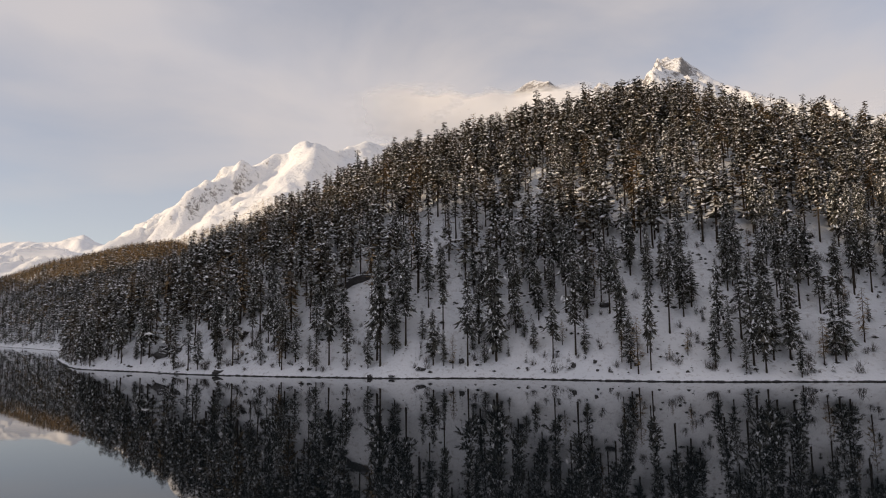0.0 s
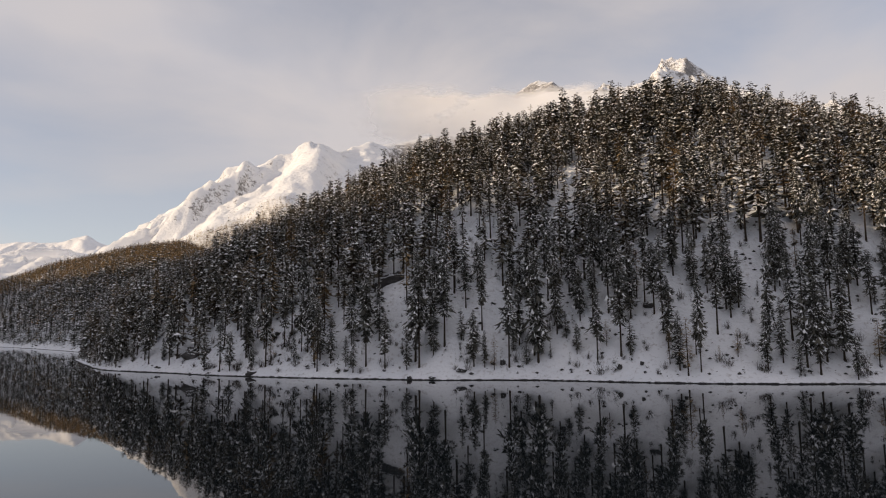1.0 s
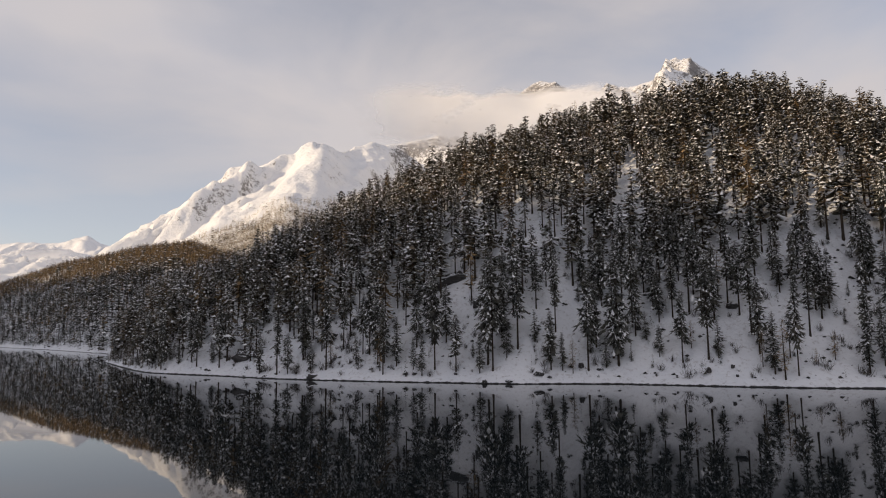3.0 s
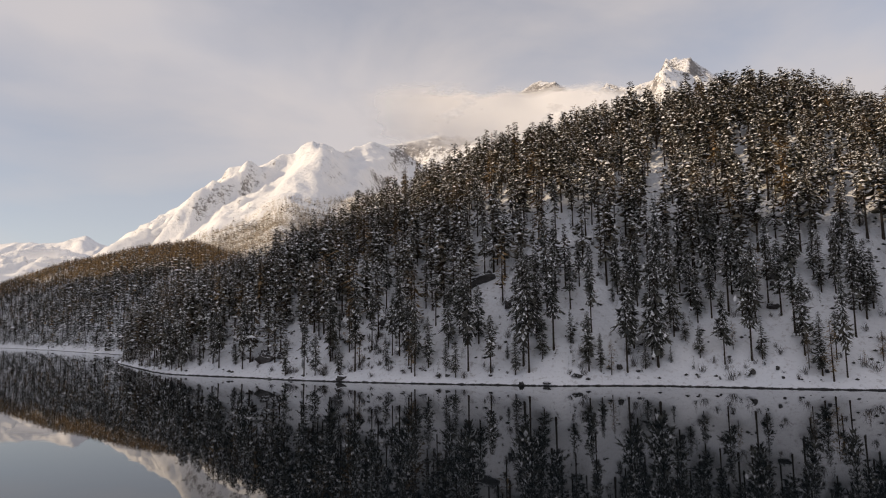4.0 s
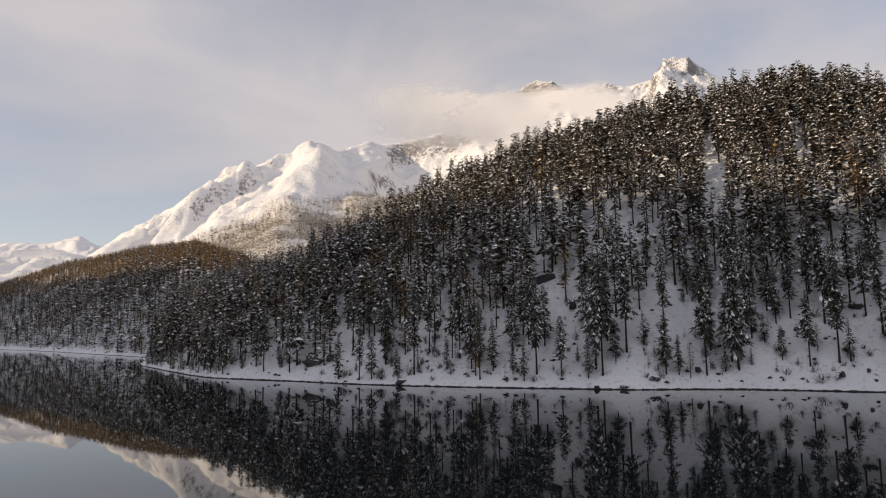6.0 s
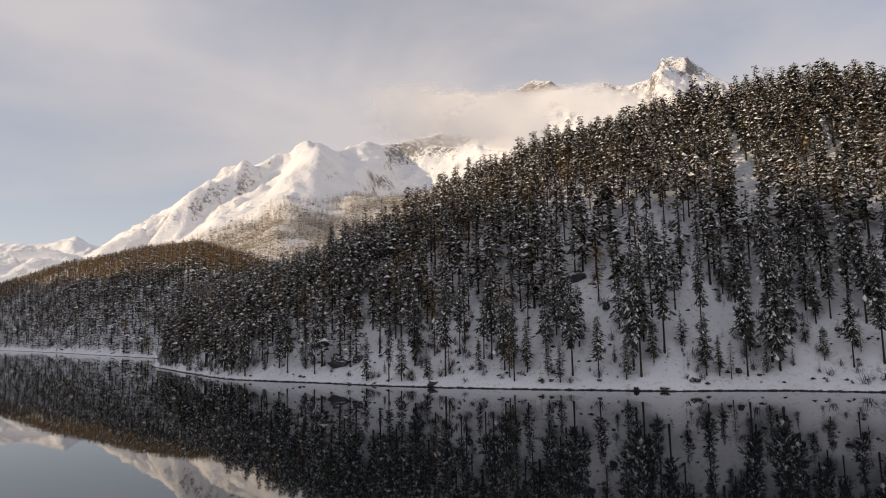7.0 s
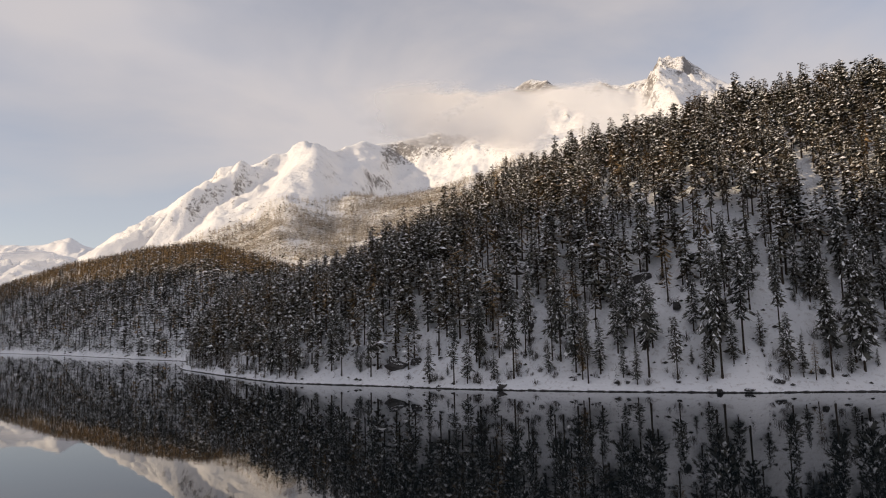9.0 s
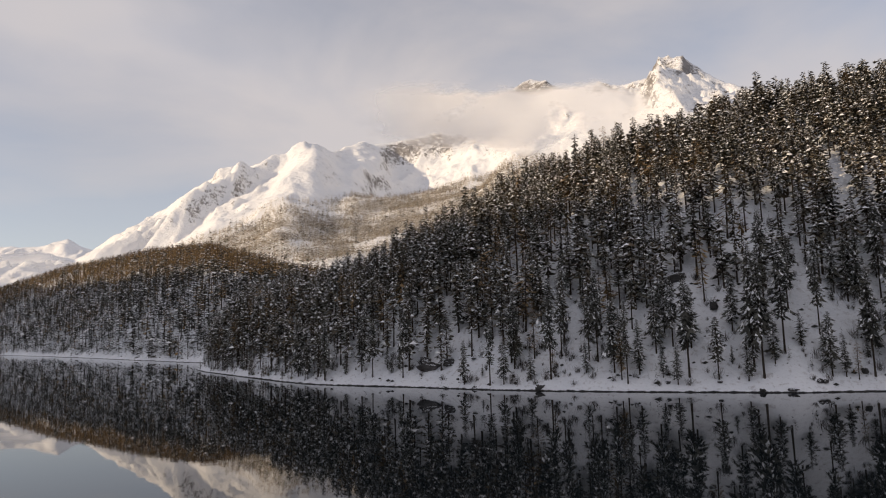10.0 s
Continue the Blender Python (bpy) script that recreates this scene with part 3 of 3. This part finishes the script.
# trees that stand clear above the shore: x, y, height, kind
STAND_WEST = [(-62.3, 166.7, 10.1, 0), (-56.5, 165.4, 7.3, 1), (-57.9, 175.3, 8.1, 2), (-46.3, 177.0, 15.3, 2), (-87.9, 188.3, 5.2, 1), (-86.0, 188.4, 6.1, 1), (-39.8, 159.2, 16.4, 0),
              (-38.3, 159.1, 13.4, 0), (-29.4, 151.6, 8.3, 0), (-26.6, 152.6, 21.6, 2), (-22.0, 149.6, 12.7, 2), (-17.0, 147.7, 8.8, 0), (-14.2, 147.2, 25.8, 2), (-15.1, 149.0, 26.0, 0),
              (-18.2, 151.5, 3.9, 1), (-11.1, 148.6, 9.2, 0), (-8.6, 149.3, 22.4, 2), (-4.8, 150.0, 7.4, 1), (-2.3, 144.8, 12.6, 0), (0.0, 144.2, 8.0, 0)]
STAND_MIDDLE = [(2.0, 143.6, 7.4, 3), (-0.5, 159.7, 11.2, 2), (-3.5, 155.9, 13.2, 2), (-11.7, 152.4, 14.6, 0), (-30.8, 158.9, 14.9, 0), (-35.3, 156.7, 11.5, 0), (6.5, 147.1, 4.6, 1),
                (8.0, 147.9, 13.7, 0), (8.9, 143.7, 6.1, 1), (11.5, 143.6, 25.2, 0), (10.9, 145.1, 22.6, 0), (18.0, 145.7, 6.2, 1), (21.3, 150.4, 15.4, 0), (19.6, 142.4, 6.7, 0),
                (24.4, 147.3, 13.4, 2), (27.7, 146.5, 20.7, 2), (29.3, 143.9, 19.6, 2), (27.7, 137.5, 21.6, 2), (29.5, 137.0, 8.2, 1), (25.5, 140.5, 5.4, 3)]
STAND_EAST = [(36.3, 141.9, 15.8, 2), (36.9, 138.3, 20.9, 2), (36.7, 135.1, 15.8, 0), (36.0, 132.7, 6.7, 3), (37.2, 130.6, 11.9, 0), (-24.0, 157.1, 13.6, 0), (-31.4, 154.1, 7.1, 0),
              (46.9, 135.4, 18.7, 2), (50.7, 139.5, 15.3, 2), (50.8, 137.7, 15.6, 0), (44.8, 130.2, 3.4, 3), (48.7, 130.8, 5.7, 3), (52.6, 127.0, 11.6, 0), (59.8, 131.2, 18.1, 2),
              (57.3, 124.4, 6.6, 1), (59.7, 126.3, 22.7, 0), (65.0, 133.0, 20.7, 2), (64.0, 129.5, 22.0, 2), (64.0, 127.2, 15.1, 0), (67.1, 126.9, 17.0, 0)]
STAND_ENDS = [(66.7, 122.5, 8.3, 0), (77.9, 134.5, 13.4, 2), (75.2, 125.8, 14.3, 0), (77.3, 126.0, 12.9, 0), (38.1, 128.7, 11.2, 3), (41.3, 132.7, 9.2, 2), (-111.8, 205.0, 11.0, 0),
              (-106.1, 197.8, 16.7, 0), (-115.2, 209.3, 17.0, 0), (-92.8, 189.7, 15.3, 2), (-96.0, 194.2, 14.4, 0), (-100.4, 196.2, 6.1, 1), (-89.1, 190.8, 5.7, 1), (-70.7, 172.4, 10.4, 0),
              (-65.2, 168.0, 15.2, 2)]

KIND_LABEL = {0: "dark snow-dusted spruce standing above the lake shore", 1: "young bushy spruce standing in shore snow",
              2: "tall slender pine with a long bare stem", 3: "bare brown larch without needles"}
tree_parts = {}
for kind in range(4):
    for v in range(3):
        # shore conifers of every kind but larch take the shaded needle colour
        arr = tree_arrays(rng, kind, (285, 185, 260, 140)[kind], snowy=0.72)
        tree_parts[kind, v] = [tri_mesh(n, a[0], a[1], [m]) if len(a[1]) else None for n, a, m in
                               zip(("trunk", "crown", "snow_load"), arr, (BARK, LARCH if kind == 3 else SHADED_NEEDLES, BOUGH_SNOW))]
first_tree = {}


def plant(x, y, height, kind, v, turn, stout):
    z = float(land(np.array([x]), np.array([y]))[0])
    girth = height * stout * min(1.12, 0.47 + 7.5 / height)
    m = pose(x, y, z, 0, 0, turn) @ Matrix.Diagonal((girth, girth, height, 1))
    if (kind, v) not in first_tree:
        root = tagged(new("conifer_tree"), KIND_LABEL[kind], "tree", "trees along the shore")
        for n, me in zip(("trunk", "crown", "snow_load"), tree_parts[kind, v]):
            if me:
                part_ob = part(n, me, root, {"crown": "", "trunk": "dark rough bark", "snow_load": "clumps of snow on the boughs"}[n])
                if n == "snow_load":
                    tagged(part_ob, kind="stuff")
        first_tree[kind, v] = root
        root.matrix_basis = m
        return root
    root = copy_thing(first_tree[kind, v], Matrix.Identity(4))
    root.matrix_basis = m
    return root


taken = []
for i, (x, y, h, kind) in enumerate(STAND_WEST + STAND_MIDDLE + STAND_EAST + STAND_ENDS):
    plant(x, y, h, kind, i % 3, 37.0 * i, 0.95 + 0.02 * (i % 6))
    taken.append((x, y))


# small openings in the wood: x, y, radius
GLADES = [(-22, 164, 3.8), (56, 175, 4.5), (-8, 167, 4.5), (29, 194, 4), (26, 182, 4), (22, 171, 4), (-48, 172, 3.5), (-71, 199, 2.5), (-31, 190, 4), (-24, 183, 3.5), (-1, 152, 3.5), (17, 148, 4), (27, 151, 3),
          (44, 160, 3), (39, 151, 3.5), (33, 139, 4), (47, 150, 2.5), (-19, 165, 3), (-1, 163, 3), (-4, 164, 3), (55, 146, 5), (43, 139, 5), (62, 151, 3), (82, 142, 3),
          (73, 135, 4), (18, 189, 3), (25, 173, 3), (34, 205, 4), (-5, 175, 3), (0, 157, 4), (-69, 196, 2.5), (-79, 207, 2.5), (26, 174, 3.5), (7, 150, 4)]


def clearing(x, y):
    """Open lanes of snow that run down the slope; 0 closed wood, 1 open."""
    u = x - 0.42 * (y - 150)
    lane = 0.0
    for cx, cy, size in GLADES:
        lane = lane + np.exp(-((x - cx) / (0.68 * size)) ** 2 - ((y - cy) / (0.9 * size)) ** 2)
    n = value_noise(u / 9.0, y / 45.0, 71)
    return np.clip(np.maximum(lane, np.clip((n - 0.86) * 6, 0, 1)), 0, 1)


xs, ys = scatter(rng, -176, 150, 110, 330, 3.7)
d = inland(xs, ys)
cl = clearing(xs, ys)
# sparse by the water, closed wood higher up and towards the point
west = np.clip((-xs - 88) / 20, 0, 1)
want = np.clip((d - 7) / 9, 0.0, 1) * 0.48 + 0.50 * west + 0.52
cl = cl * (1 - 0.7 * west)
keep = (d > 1.9) & (rng.uniform(size=len(xs)) < want * (1 - 0.93 * cl))
xs, ys, d = xs[keep], ys[keep], d[keep]
zs = land(xs, ys)
# what the crest hides is left out
shown = ys < np.interp(xs, np.array([-170, -100, -40, 20, 80, 150.0]), np.array([330, 285, 262, 250, 252, 250.0]))
xs, ys, zs, d = xs[shown], ys[shown], zs[shown], d[shown]
tk = np.array(taken)
free = np.min(np.hypot(xs[:, None] - tk[:, 0], ys[:, None] - tk[:, 1]), 1) > 2.2
xs, ys, zs, d = xs[free], ys[free], zs[free], d[free]
order = np.argsort(d - 0.15 * xs)
single, rest = order[:225], order[225:]
for i in single:
    kind = int(rng.choice([0, 1, 2, 3], p=[0.36, 0.27, 0.28, 0.09]))
    h = {0: rng.uniform(11, 19), 1: rng.uniform(3, 8.5), 2: rng.uniform(15, 23), 3: rng.uniform(7, 13)}[kind]
    plant(float(xs[i]), float(ys[i]), float(h), kind, int(rng.integers(3)), float(rng.uniform(0, 360)), float(rng.uniform(0.74, 1.0)))

variants = [tree_arrays(rng, k, b, 5, False, 1.55, 0.68) for k, b in ((0, 100), (0, 100), (0, 97), (2, 90), (2, 90), (2, 88), (0, 94), (1, 74), (3, 84), (3, 84))]
rows = []
for i in rest:
    k = int(rng.choice(10, p=[0.16, 0.16, 0.16, 0.12, 0.12, 0.1, 0.06, 0.06, 0.03, 0.03]))
    h = rng.triangular(8.5, 14.5, 20) if k != 7 else rng.uniform(6, 10)
    if k in (3, 4, 5, 8, 9):
        h += 2
    rows.append((k, xs[i], ys[i], zs[i], h, rng.uniform(0.92, 1.36), rng.uniform(0, 6.28)))
bx, by = scatter(rng, -175, -104, 190, 330, 1.9)
bd = inland(bx, by)
bushy = (bd > 0.5) & (bd < 8) & (rng.uniform(size=len(bx)) < 0.85) & (value_noise(bx / 5, by / 5, 79) > 0.25)
rows += [(7, x, y, z - 0.2, rng.uniform(1.8, 6.5), rng.uniform(0.9, 1.4), rng.uniform(0, 6.28)) for x, y, z in zip(bx[bushy], by[bushy], land(bx[bushy], by[bushy]))]
forest("hill_forest", variants, rows, FOREST_MATS, "dense dark conifer forest speckled with snow on a steep hill", "forest")

# ---- the wood on the second hill
fx, fy = scatter(rng, -1000, -60, 340, 1200, 5.4)
fd = inland_far(fx, fy)
az = np.degrees(np.arctan2(fx + 40, fy - 10))
nd = inland(fx, fy)
keep = (((fd > 0.3) & (fd < 205) & (nd < -2)) | ((nd > 2) & (fy > 330) & (fx < -90))) & (az > -42) & (rng.uniform(size=len(fx)) < 0.93)
fx, fy = fx[keep], fy[keep]
fz = land(fx, fy)
far_variants = [tree_arrays(rng, k, b, 3, False, 2.8, 0.28)[k == 1:] for k, b in ((0, 19), (0, 19), (0, 18), (2, 17), (1, 17), (3, 20))]
far_variants.append(tree_arrays(rng, 1, 8, 3, False, 5.0, 0.25)[1:])
rows = []
# mostly sun-coloured larches near the top paint the golden lit band
for x, y, z, low, high in zip(fx, fy, fz, fd[keep] < 10, fd[keep] > 66):
    k = 4 if low and rng.uniform() < 0.7 else int(rng.choice(6, p=[0.06, 0.06, 0.06, 0.02, 0.04, 0.76] if high else [0.22, 0.22, 0.20, 0.04, 0.14, 0.18]))
    rows.append((k, x, y, z - 0.3, rng.uniform(6, 11) if k == 4 else rng.uniform(10, 16.5), rng.uniform(1.7, 2.2), rng.uniform(0, 6.28)))
ux, uy = scatter(rng, -800, -170, 340, 1030, 5.5)
ud = inland_far(ux, uy)
low = (ud > 0.2) & (ud < 105) & (inland(ux, uy) < -1)
rows += [(6, x, y, z - 0.2, rng.uniform(5, 10), rng.uniform(1.6, 2.2), rng.uniform(0, 6.28)) for x, y, z in zip(ux[low], uy[low], land(ux[low], uy[low]))]
ux, uy = scatter(rng, -640, -170, 340, 860, 2.4)
ud = inland_far(ux, uy)
low = (ud > 0.5) & (ud < 12) & (inland(ux, uy) < -1)
rows += [(6, x, y, z - 0.2, rng.uniform(2, 6), rng.uniform(1.2, 1.6), rng.uniform(0, 6.28)) for x, y, z in zip(ux[low], uy[low], land(ux[low], uy[low]))]
forest("far_forest", far_variants, rows, [BARK, SHADED_NEEDLES, BOUGH_SNOW, SUNLIT_LARCH], "conifer forest with sunlit brown treetops on the far hill", "forest")

# ---- thin wood up to the tree line on the mountain's foot
px_, py_ = scatter(rng, -900, 560, 960, 2050, 4.7)
pz = mountain_height(px_, py_)
paz, pr = np.degrees(np.arctan2(px_ + 40, py_ - 10)), np.hypot(px_ + 40, py_ - 10)
line = np.interp(paz, np.array([-22, -19, -17, -14, -11.4, -6.5, -2.5, 1.5, 8.3]), np.array([190, 262, 305, 325, 364, 420, 460, 485, 490.0])) + 34 * (fractal(px_ / 90, py_ / 90, 3, 81) - 0.5) * 2
thin = np.clip((line - pz) / 90, 0, 1)
glade = np.clip((value_noise(px_ / 60, py_ / 40, 83) - 0.62) * 5, 0, 1)
keep = (pz < line + 10) & (pz / pr > np.interp(paz, np.array([-24, -8, -4, 4, 10.0]), np.array([0.115, 0.12, 0.13, 0.19, 0.24]))) & (paz < 11) & (paz > -24) & (rng.uniform(size=len(px_)) < (0.22 + 0.74 * thin) * (1 - 0.8 * glade))
px_, py_, pz = px_[keep], py_[keep], pz[keep]
hill_variants = [tree_arrays(rng, k, b, 3, False, f, 0.2)[1:] for k, b, f in ((0, 10, 2.4), (0, 10, 2.4), (3, 10, 5.0), (3, 10, 5.0))]
rows = [(rng.choice(4, p=[0.08, 0.06, 0.43, 0.43]), x, y, z - 0.5, rng.uniform(11, 18), rng.uniform(1.5, 2.0), rng.uniform(0, 6.28)) for x, y, z in zip(px_, py_, pz)]
forest("mountain_forest", hill_variants, rows, [BARK, SUNLIT_NEEDLES, BOUGH_SNOW, FROSTED], "thin sunlit larch forest below the mountain's tree line", "forest")


# ---------------------------------------------------------------- rocks, shrubs, shore stones
def boulder_mesh(name, seed, sub=3):
    bm = bmesh.new()
    bmesh.ops.create_icosphere(bm, subdivisions=sub, radius=1.0)
    draw = random.Random(seed)
    faces = [(Vector((draw.gauss(0, 1), draw.gauss(0, 1), draw.gauss(0, 0.7))).normalized(), draw.uniform(0.45, 0.8)) for _ in range(9)]
    for v in bm.verts:
        n = noise.fractal(v.co * 0.9 + Vector((seed * 7.1, seed, 0)), 0.9, 2.0, 4)
        v.co *= 1 + 0.5 * n
        for face, reach in faces:
            over = v.co.dot(face) - reach
            if over > 0:
                v.co -= face * over * 0.9
        v.co += v.normal * 0.10 * noise.noise(v.co * 5.0 + Vector((seed, 3.0, seed * 2.3)))
        v.co.z = max(v.co.z, -0.4)
    me = bpy.data.meshes.new(name)
    bm.to_mesh(me)
    bm.free()
    me.materials.append(ROCK)
    return me


boulders = [boulder_mesh("boulder", s) for s in range(4)]
BOULDERS = [(-47.0, 173.0, 1.5, 1.1, 1.2, 0), (-55.1, 161.6, 2.0, 1.1, 0.75, 1), (-17.0, 161.1, 2.2, 1.4, 1.3, 2), (-75.2, 174.9, 1.6, 1.0, 0.5, 3), (-68.6, 169.7, 1.1, 0.8, 0.45, 0), (-31.0, 152.5, 0.9, 0.6, 0.4, 1), (-16.3, 144.3, 1.5, 0.9, 0.55, 2),
            (-11.3, 142.9, 1.2, 0.8, 0.4, 3), (-5.5, 143.6, 1.1, 0.8, 0.5, 0), (-4.5, 143.4, 0.9, 0.7, 0.5, 1), (3.8, 144.6, 1.4, 1, 0.8, 2), (35.7, 144.1, 1.7, 1, 0.9, 3), (38.6, 148.9, 1.7, 1, 0.9, 0), (37.9, 147.9, 1.1, 0.8, 0.7, 1),
            (17.1, 148.3, 1.6, 1, 0.8, 2), (24.4, 145.0, 1.0, 0.8, 0.7, 3), (26.7, 135.3, 0.9, 0.8, 0.7, 0), (31.0, 134.4, 0.7, 0.6, 0.5, 1), (30.9, 132.5, 0.7, 0.5, 0.35, 2), (-22.1, 149.2, 0.6, 0.5, 0.4, 3), (-40.8, 188.3, 1.8, 1.1, 1.0, 0),
            (-51.8, 172.7, 1.2, 0.8, 0.7, 1), (38.2, 130.9, 0.8, 0.6, 0.5, 2), (7.3, 143.5, 0.6, 0.5, 0.4, 3), (58, 180, 5.5, 2.4, 2.4, 2)]
for x, y, a, b, c, k in BOULDERS:
    z = float(land(np.array([x]), np.array([y]))[0])
    ob = tagged(new("boulder", boulders[k]), "dark bare boulder lying in the shore snow", "boulder", "boulders on the shore")
    ob.matrix_basis = pose(x, y, z + c * 0.2, 0, 0, 40 * k) @ Matrix.Diagonal((a * 0.85, b * 0.85, c * 1.15, 1))

# the overhanging outcrop half-way up
crag = tagged(new("crag", boulder_mesh("crag", 9, 4)), "dark rock outcrop breaking through the snowy slope", "rock outcrop")
crag.matrix_basis = pose(-22.6, 171.0, float(land(np.array([-22.6]), np.array([171.0]))[0]) - 0.9, 38, 0, 8) @ Matrix.Diagonal((6.4, 3.2, 3.2, 1))


# a rock ledge with a torn root plate above the shore
for x, y, seed, tilt, size in ((-77.6, 183.6, 21, 8, (3.6, 2.2, 2.0)), (-73.4, 182.0, 23, -12, (2.6, 1.8, 1.5)), (-79.5, 187.2, 25, 5, (2.4, 1.8, 1.7))):
    ledge = tagged(new("crag", boulder_mesh("crag", seed, 4)), "dark broken ledge of snow-capped rock above the shore", "rock outcrop", "rock ledges above the shore")
    ledge.matrix_basis = pose(x, y, float(land(np.array([x]), np.array([y]))[0]) - 0.2, 12, tilt, 25 * seed) @ Matrix.Diagonal((*size, 1))


def stuff_of(name, count, place, shape, mat, label, category):
    vs, fs, n = [], [], 0
    for _ in range(count):
        got = place()
        if got is None:
            continue
        v, f = shape(*got)
        vs.append(v)
        fs.append(f + n)
        n += len(v)
    return tagged(new(name, tri_mesh(name, np.concatenate(vs), np.concatenate(fs), [mat])), label, category, kind="stuff")


STONE_F = np.array([(0, 1, 4), (1, 2, 4), (2, 3, 4), (3, 0, 4), (1, 0, 5), (2, 1, 5), (3, 2, 5), (0, 3, 5)])


def stone(x, y, z, size):
    a = rng.uniform(0, 6.28) + np.arange(4) * 1.57
    r = rng.uniform(0.7, 1.3, 4) * size
    ring = np.stack([np.cos(a) * r * 1.5, np.sin(a) * r, rng.uniform(-0.2, 0.3, 4) * size], 1)
    v = np.vstack([ring, [(0, 0, 0.75 * size)], [(0, 0, -0.6 * size)]]) + np.array([x, y, z])
    return v, STONE_F


SHORE_T = np.concatenate([[0], np.cumsum(np.hypot(*np.diff(SHORE[4:25], axis=0).T))])


def along_shore(off):
    t = rng.uniform(0, SHORE_T[-1])
    return np.interp(t, SHORE_T, SHORE[4:25, 0]) + off * 0.5, np.interp(t, SHORE_T, SHORE[4:25, 1]) + off


def stone_place():
    x, y = along_shore(rng.uniform(-1.2, 1.2))
    dd = float(inland(np.array([x]), np.array([y]))[0])
    return (x, y, 0.03, rng.uniform(0.08, 0.22)) if -0.35 < dd < 0.5 else None


stuff_of("shore_stones", 6000, stone_place, stone, STONE, "dark wet stones in a line along the water's edge", "stones")


def slope_stone_place():
    x, y = along_shore(rng.uniform(1, 45))
    dd = float(inland(np.array([x]), np.array([y]))[0])
    return (x, y, float(land(np.array([x]), np.array([y]))[0]), rng.uniform(0.15, 0.6) ** 1.2) if dd > 1.5 else None


stuff_of("slope_stones", 1500, slope_stone_place, stone, STONE, "dark stones poking through the snow on the slope", "stones")


def twigs(x, y, z, size):
    n = 34
    a, e = rng.uniform(0, 6.28, n), rng.uniform(0.5, 1.45, n)
    l = size * rng.uniform(0.5, 1.0, n)
    tip = np.stack([np.cos(a) * np.cos(e) * l, np.sin(a) * np.cos(e) * l, np.sin(e) * l], 1)
    root = rng.normal(0, 0.12 * size, (n, 3)) * np.array([1, 1, 0.2])
    side = np.stack([-np.sin(a), np.cos(a), a * 0], 1) * 0.013 * size ** 0.5
    mid = root + (tip - root) * 0.55 + rng.normal(0, 0.06 * size, (n, 3))
    v = np.stack([root - side, root + side, mid + side * 1.4, tip, mid - side * 1.4], 1).reshape(-1, 3) + np.array([x, y, z - 0.1])
    k = np.arange(n)[:, None] * 5
    return v, np.concatenate([k + np.array([[0, 1, 2]]), k + np.array([[0, 2, 4]]), k + np.array([[4, 2, 3]])])


sapling_shapes = [tree_arrays(rng, 1, 26, 3, False, 1.6, 0.3)[1] for _ in range(6)]


def sapling(x, y, z, size):
    v, f = sapling_shapes[int(rng.integers(6))]
    a = rng.uniform(0, 6.28)
    p = np.stack([v[:, 0] * math.cos(a) - v[:, 1] * math.sin(a), v[:, 0] * math.sin(a) + v[:, 1] * math.cos(a), v[:, 2]], 1) * size
    return p + np.array([x, y, z - 0.1]), f


def sapling_place():
    x, y = along_shore(rng.uniform(2, 55))
    x, y = np.array([x]), np.array([y])
    ok = inland(x, y)[0] > 1.8 and value_noise(x / 6, y / 9, 77)[0] > 0.45
    return (float(x[0]), float(y[0]), float(land(x, y)[0]), rng.triangular(0.8, 1.8, 5.0)) if ok else None


stuff_of("saplings", 2000, sapling_place, sapling, SHADED_NEEDLES, "knee-high and taller conifer saplings poking out of the snow", "saplings")


def shrub_place():
    x, y = along_shore(rng.uniform(1.5, 30))
    if rng.uniform() < 0.08:
        x, y = rng.normal(-53, 7), rng.normal(168, 4)
    dd = float(inland(np.array([x]), np.array([y]))[0])
    return (x, y, float(land(np.array([x]), np.array([y]))[0]), rng.uniform(0.7, 3.4)) if dd > 1.6 else None


stuff_of("shrubs", 750, shrub_place, twigs, TWIG, "bare grey-brown shrubs standing in the snow", "shrubs")


# ---------------------------------------------------------------- cloud banks
def cloud_bank(az0, az1, r, z0, z1, mat, label, lean=0.0, straight=False):
    nu, nv = 60, 16
    U, V = np.meshgrid(np.linspace(0, 1, nu), np.linspace(0, 1, nv))
    A = np.radians(az0 + (az1 - az0) * U)
    R = r - 90 * np.sin(V * math.pi)
    if straight:
        R = R / np.cos(A)
    me = tri_mesh("cloud", np.stack([EYE0[0] + R * np.sin(A), EYE0[1] + R * np.cos(A), z0 + (z1 - z0) * (V + 0.35 * (fractal(U * 3.5, U * 0 + r, 3, 91) - 0.5)) + lean * U], -1).reshape(-1, 3), grid_faces(nu, nv), [mat], smooth=True)
    uv = me.uv_layers.new(name="UVMap")
    idx = np.empty(len(me.loops), np.int32)
    me.loops.foreach_get("vertex_index", idx)
    uv.data.foreach_set("uv", np.stack([U.ravel()[idx], V.ravel()[idx]], 1).astype(np.float32).ravel())
    ob = tagged(new("cloud_bank", me), label, "cloud", kind="structure")
    return ob


cloud_bank(-9, 24, 1500, 385, 610, cloud_material("cloud_warm", 0.0066, 0.55, 1.70, 3.0), "warm grey cloud clinging to the mountain's crest", -25)
cloud_bank(10, 40, 1980, 250, 640, cloud_material("cloud_low", 0.0050, 0.62, 1.40, 5.0), "thin low cloud drifting below the rocky peak")
cloud_bank(-46, -22, 3400, 60, 475, cloud_material("cloud_pale", 0.0022, 0.45, 0.85, 8.0), "pale sunlit mist lying in the far valley", 0.0, True)
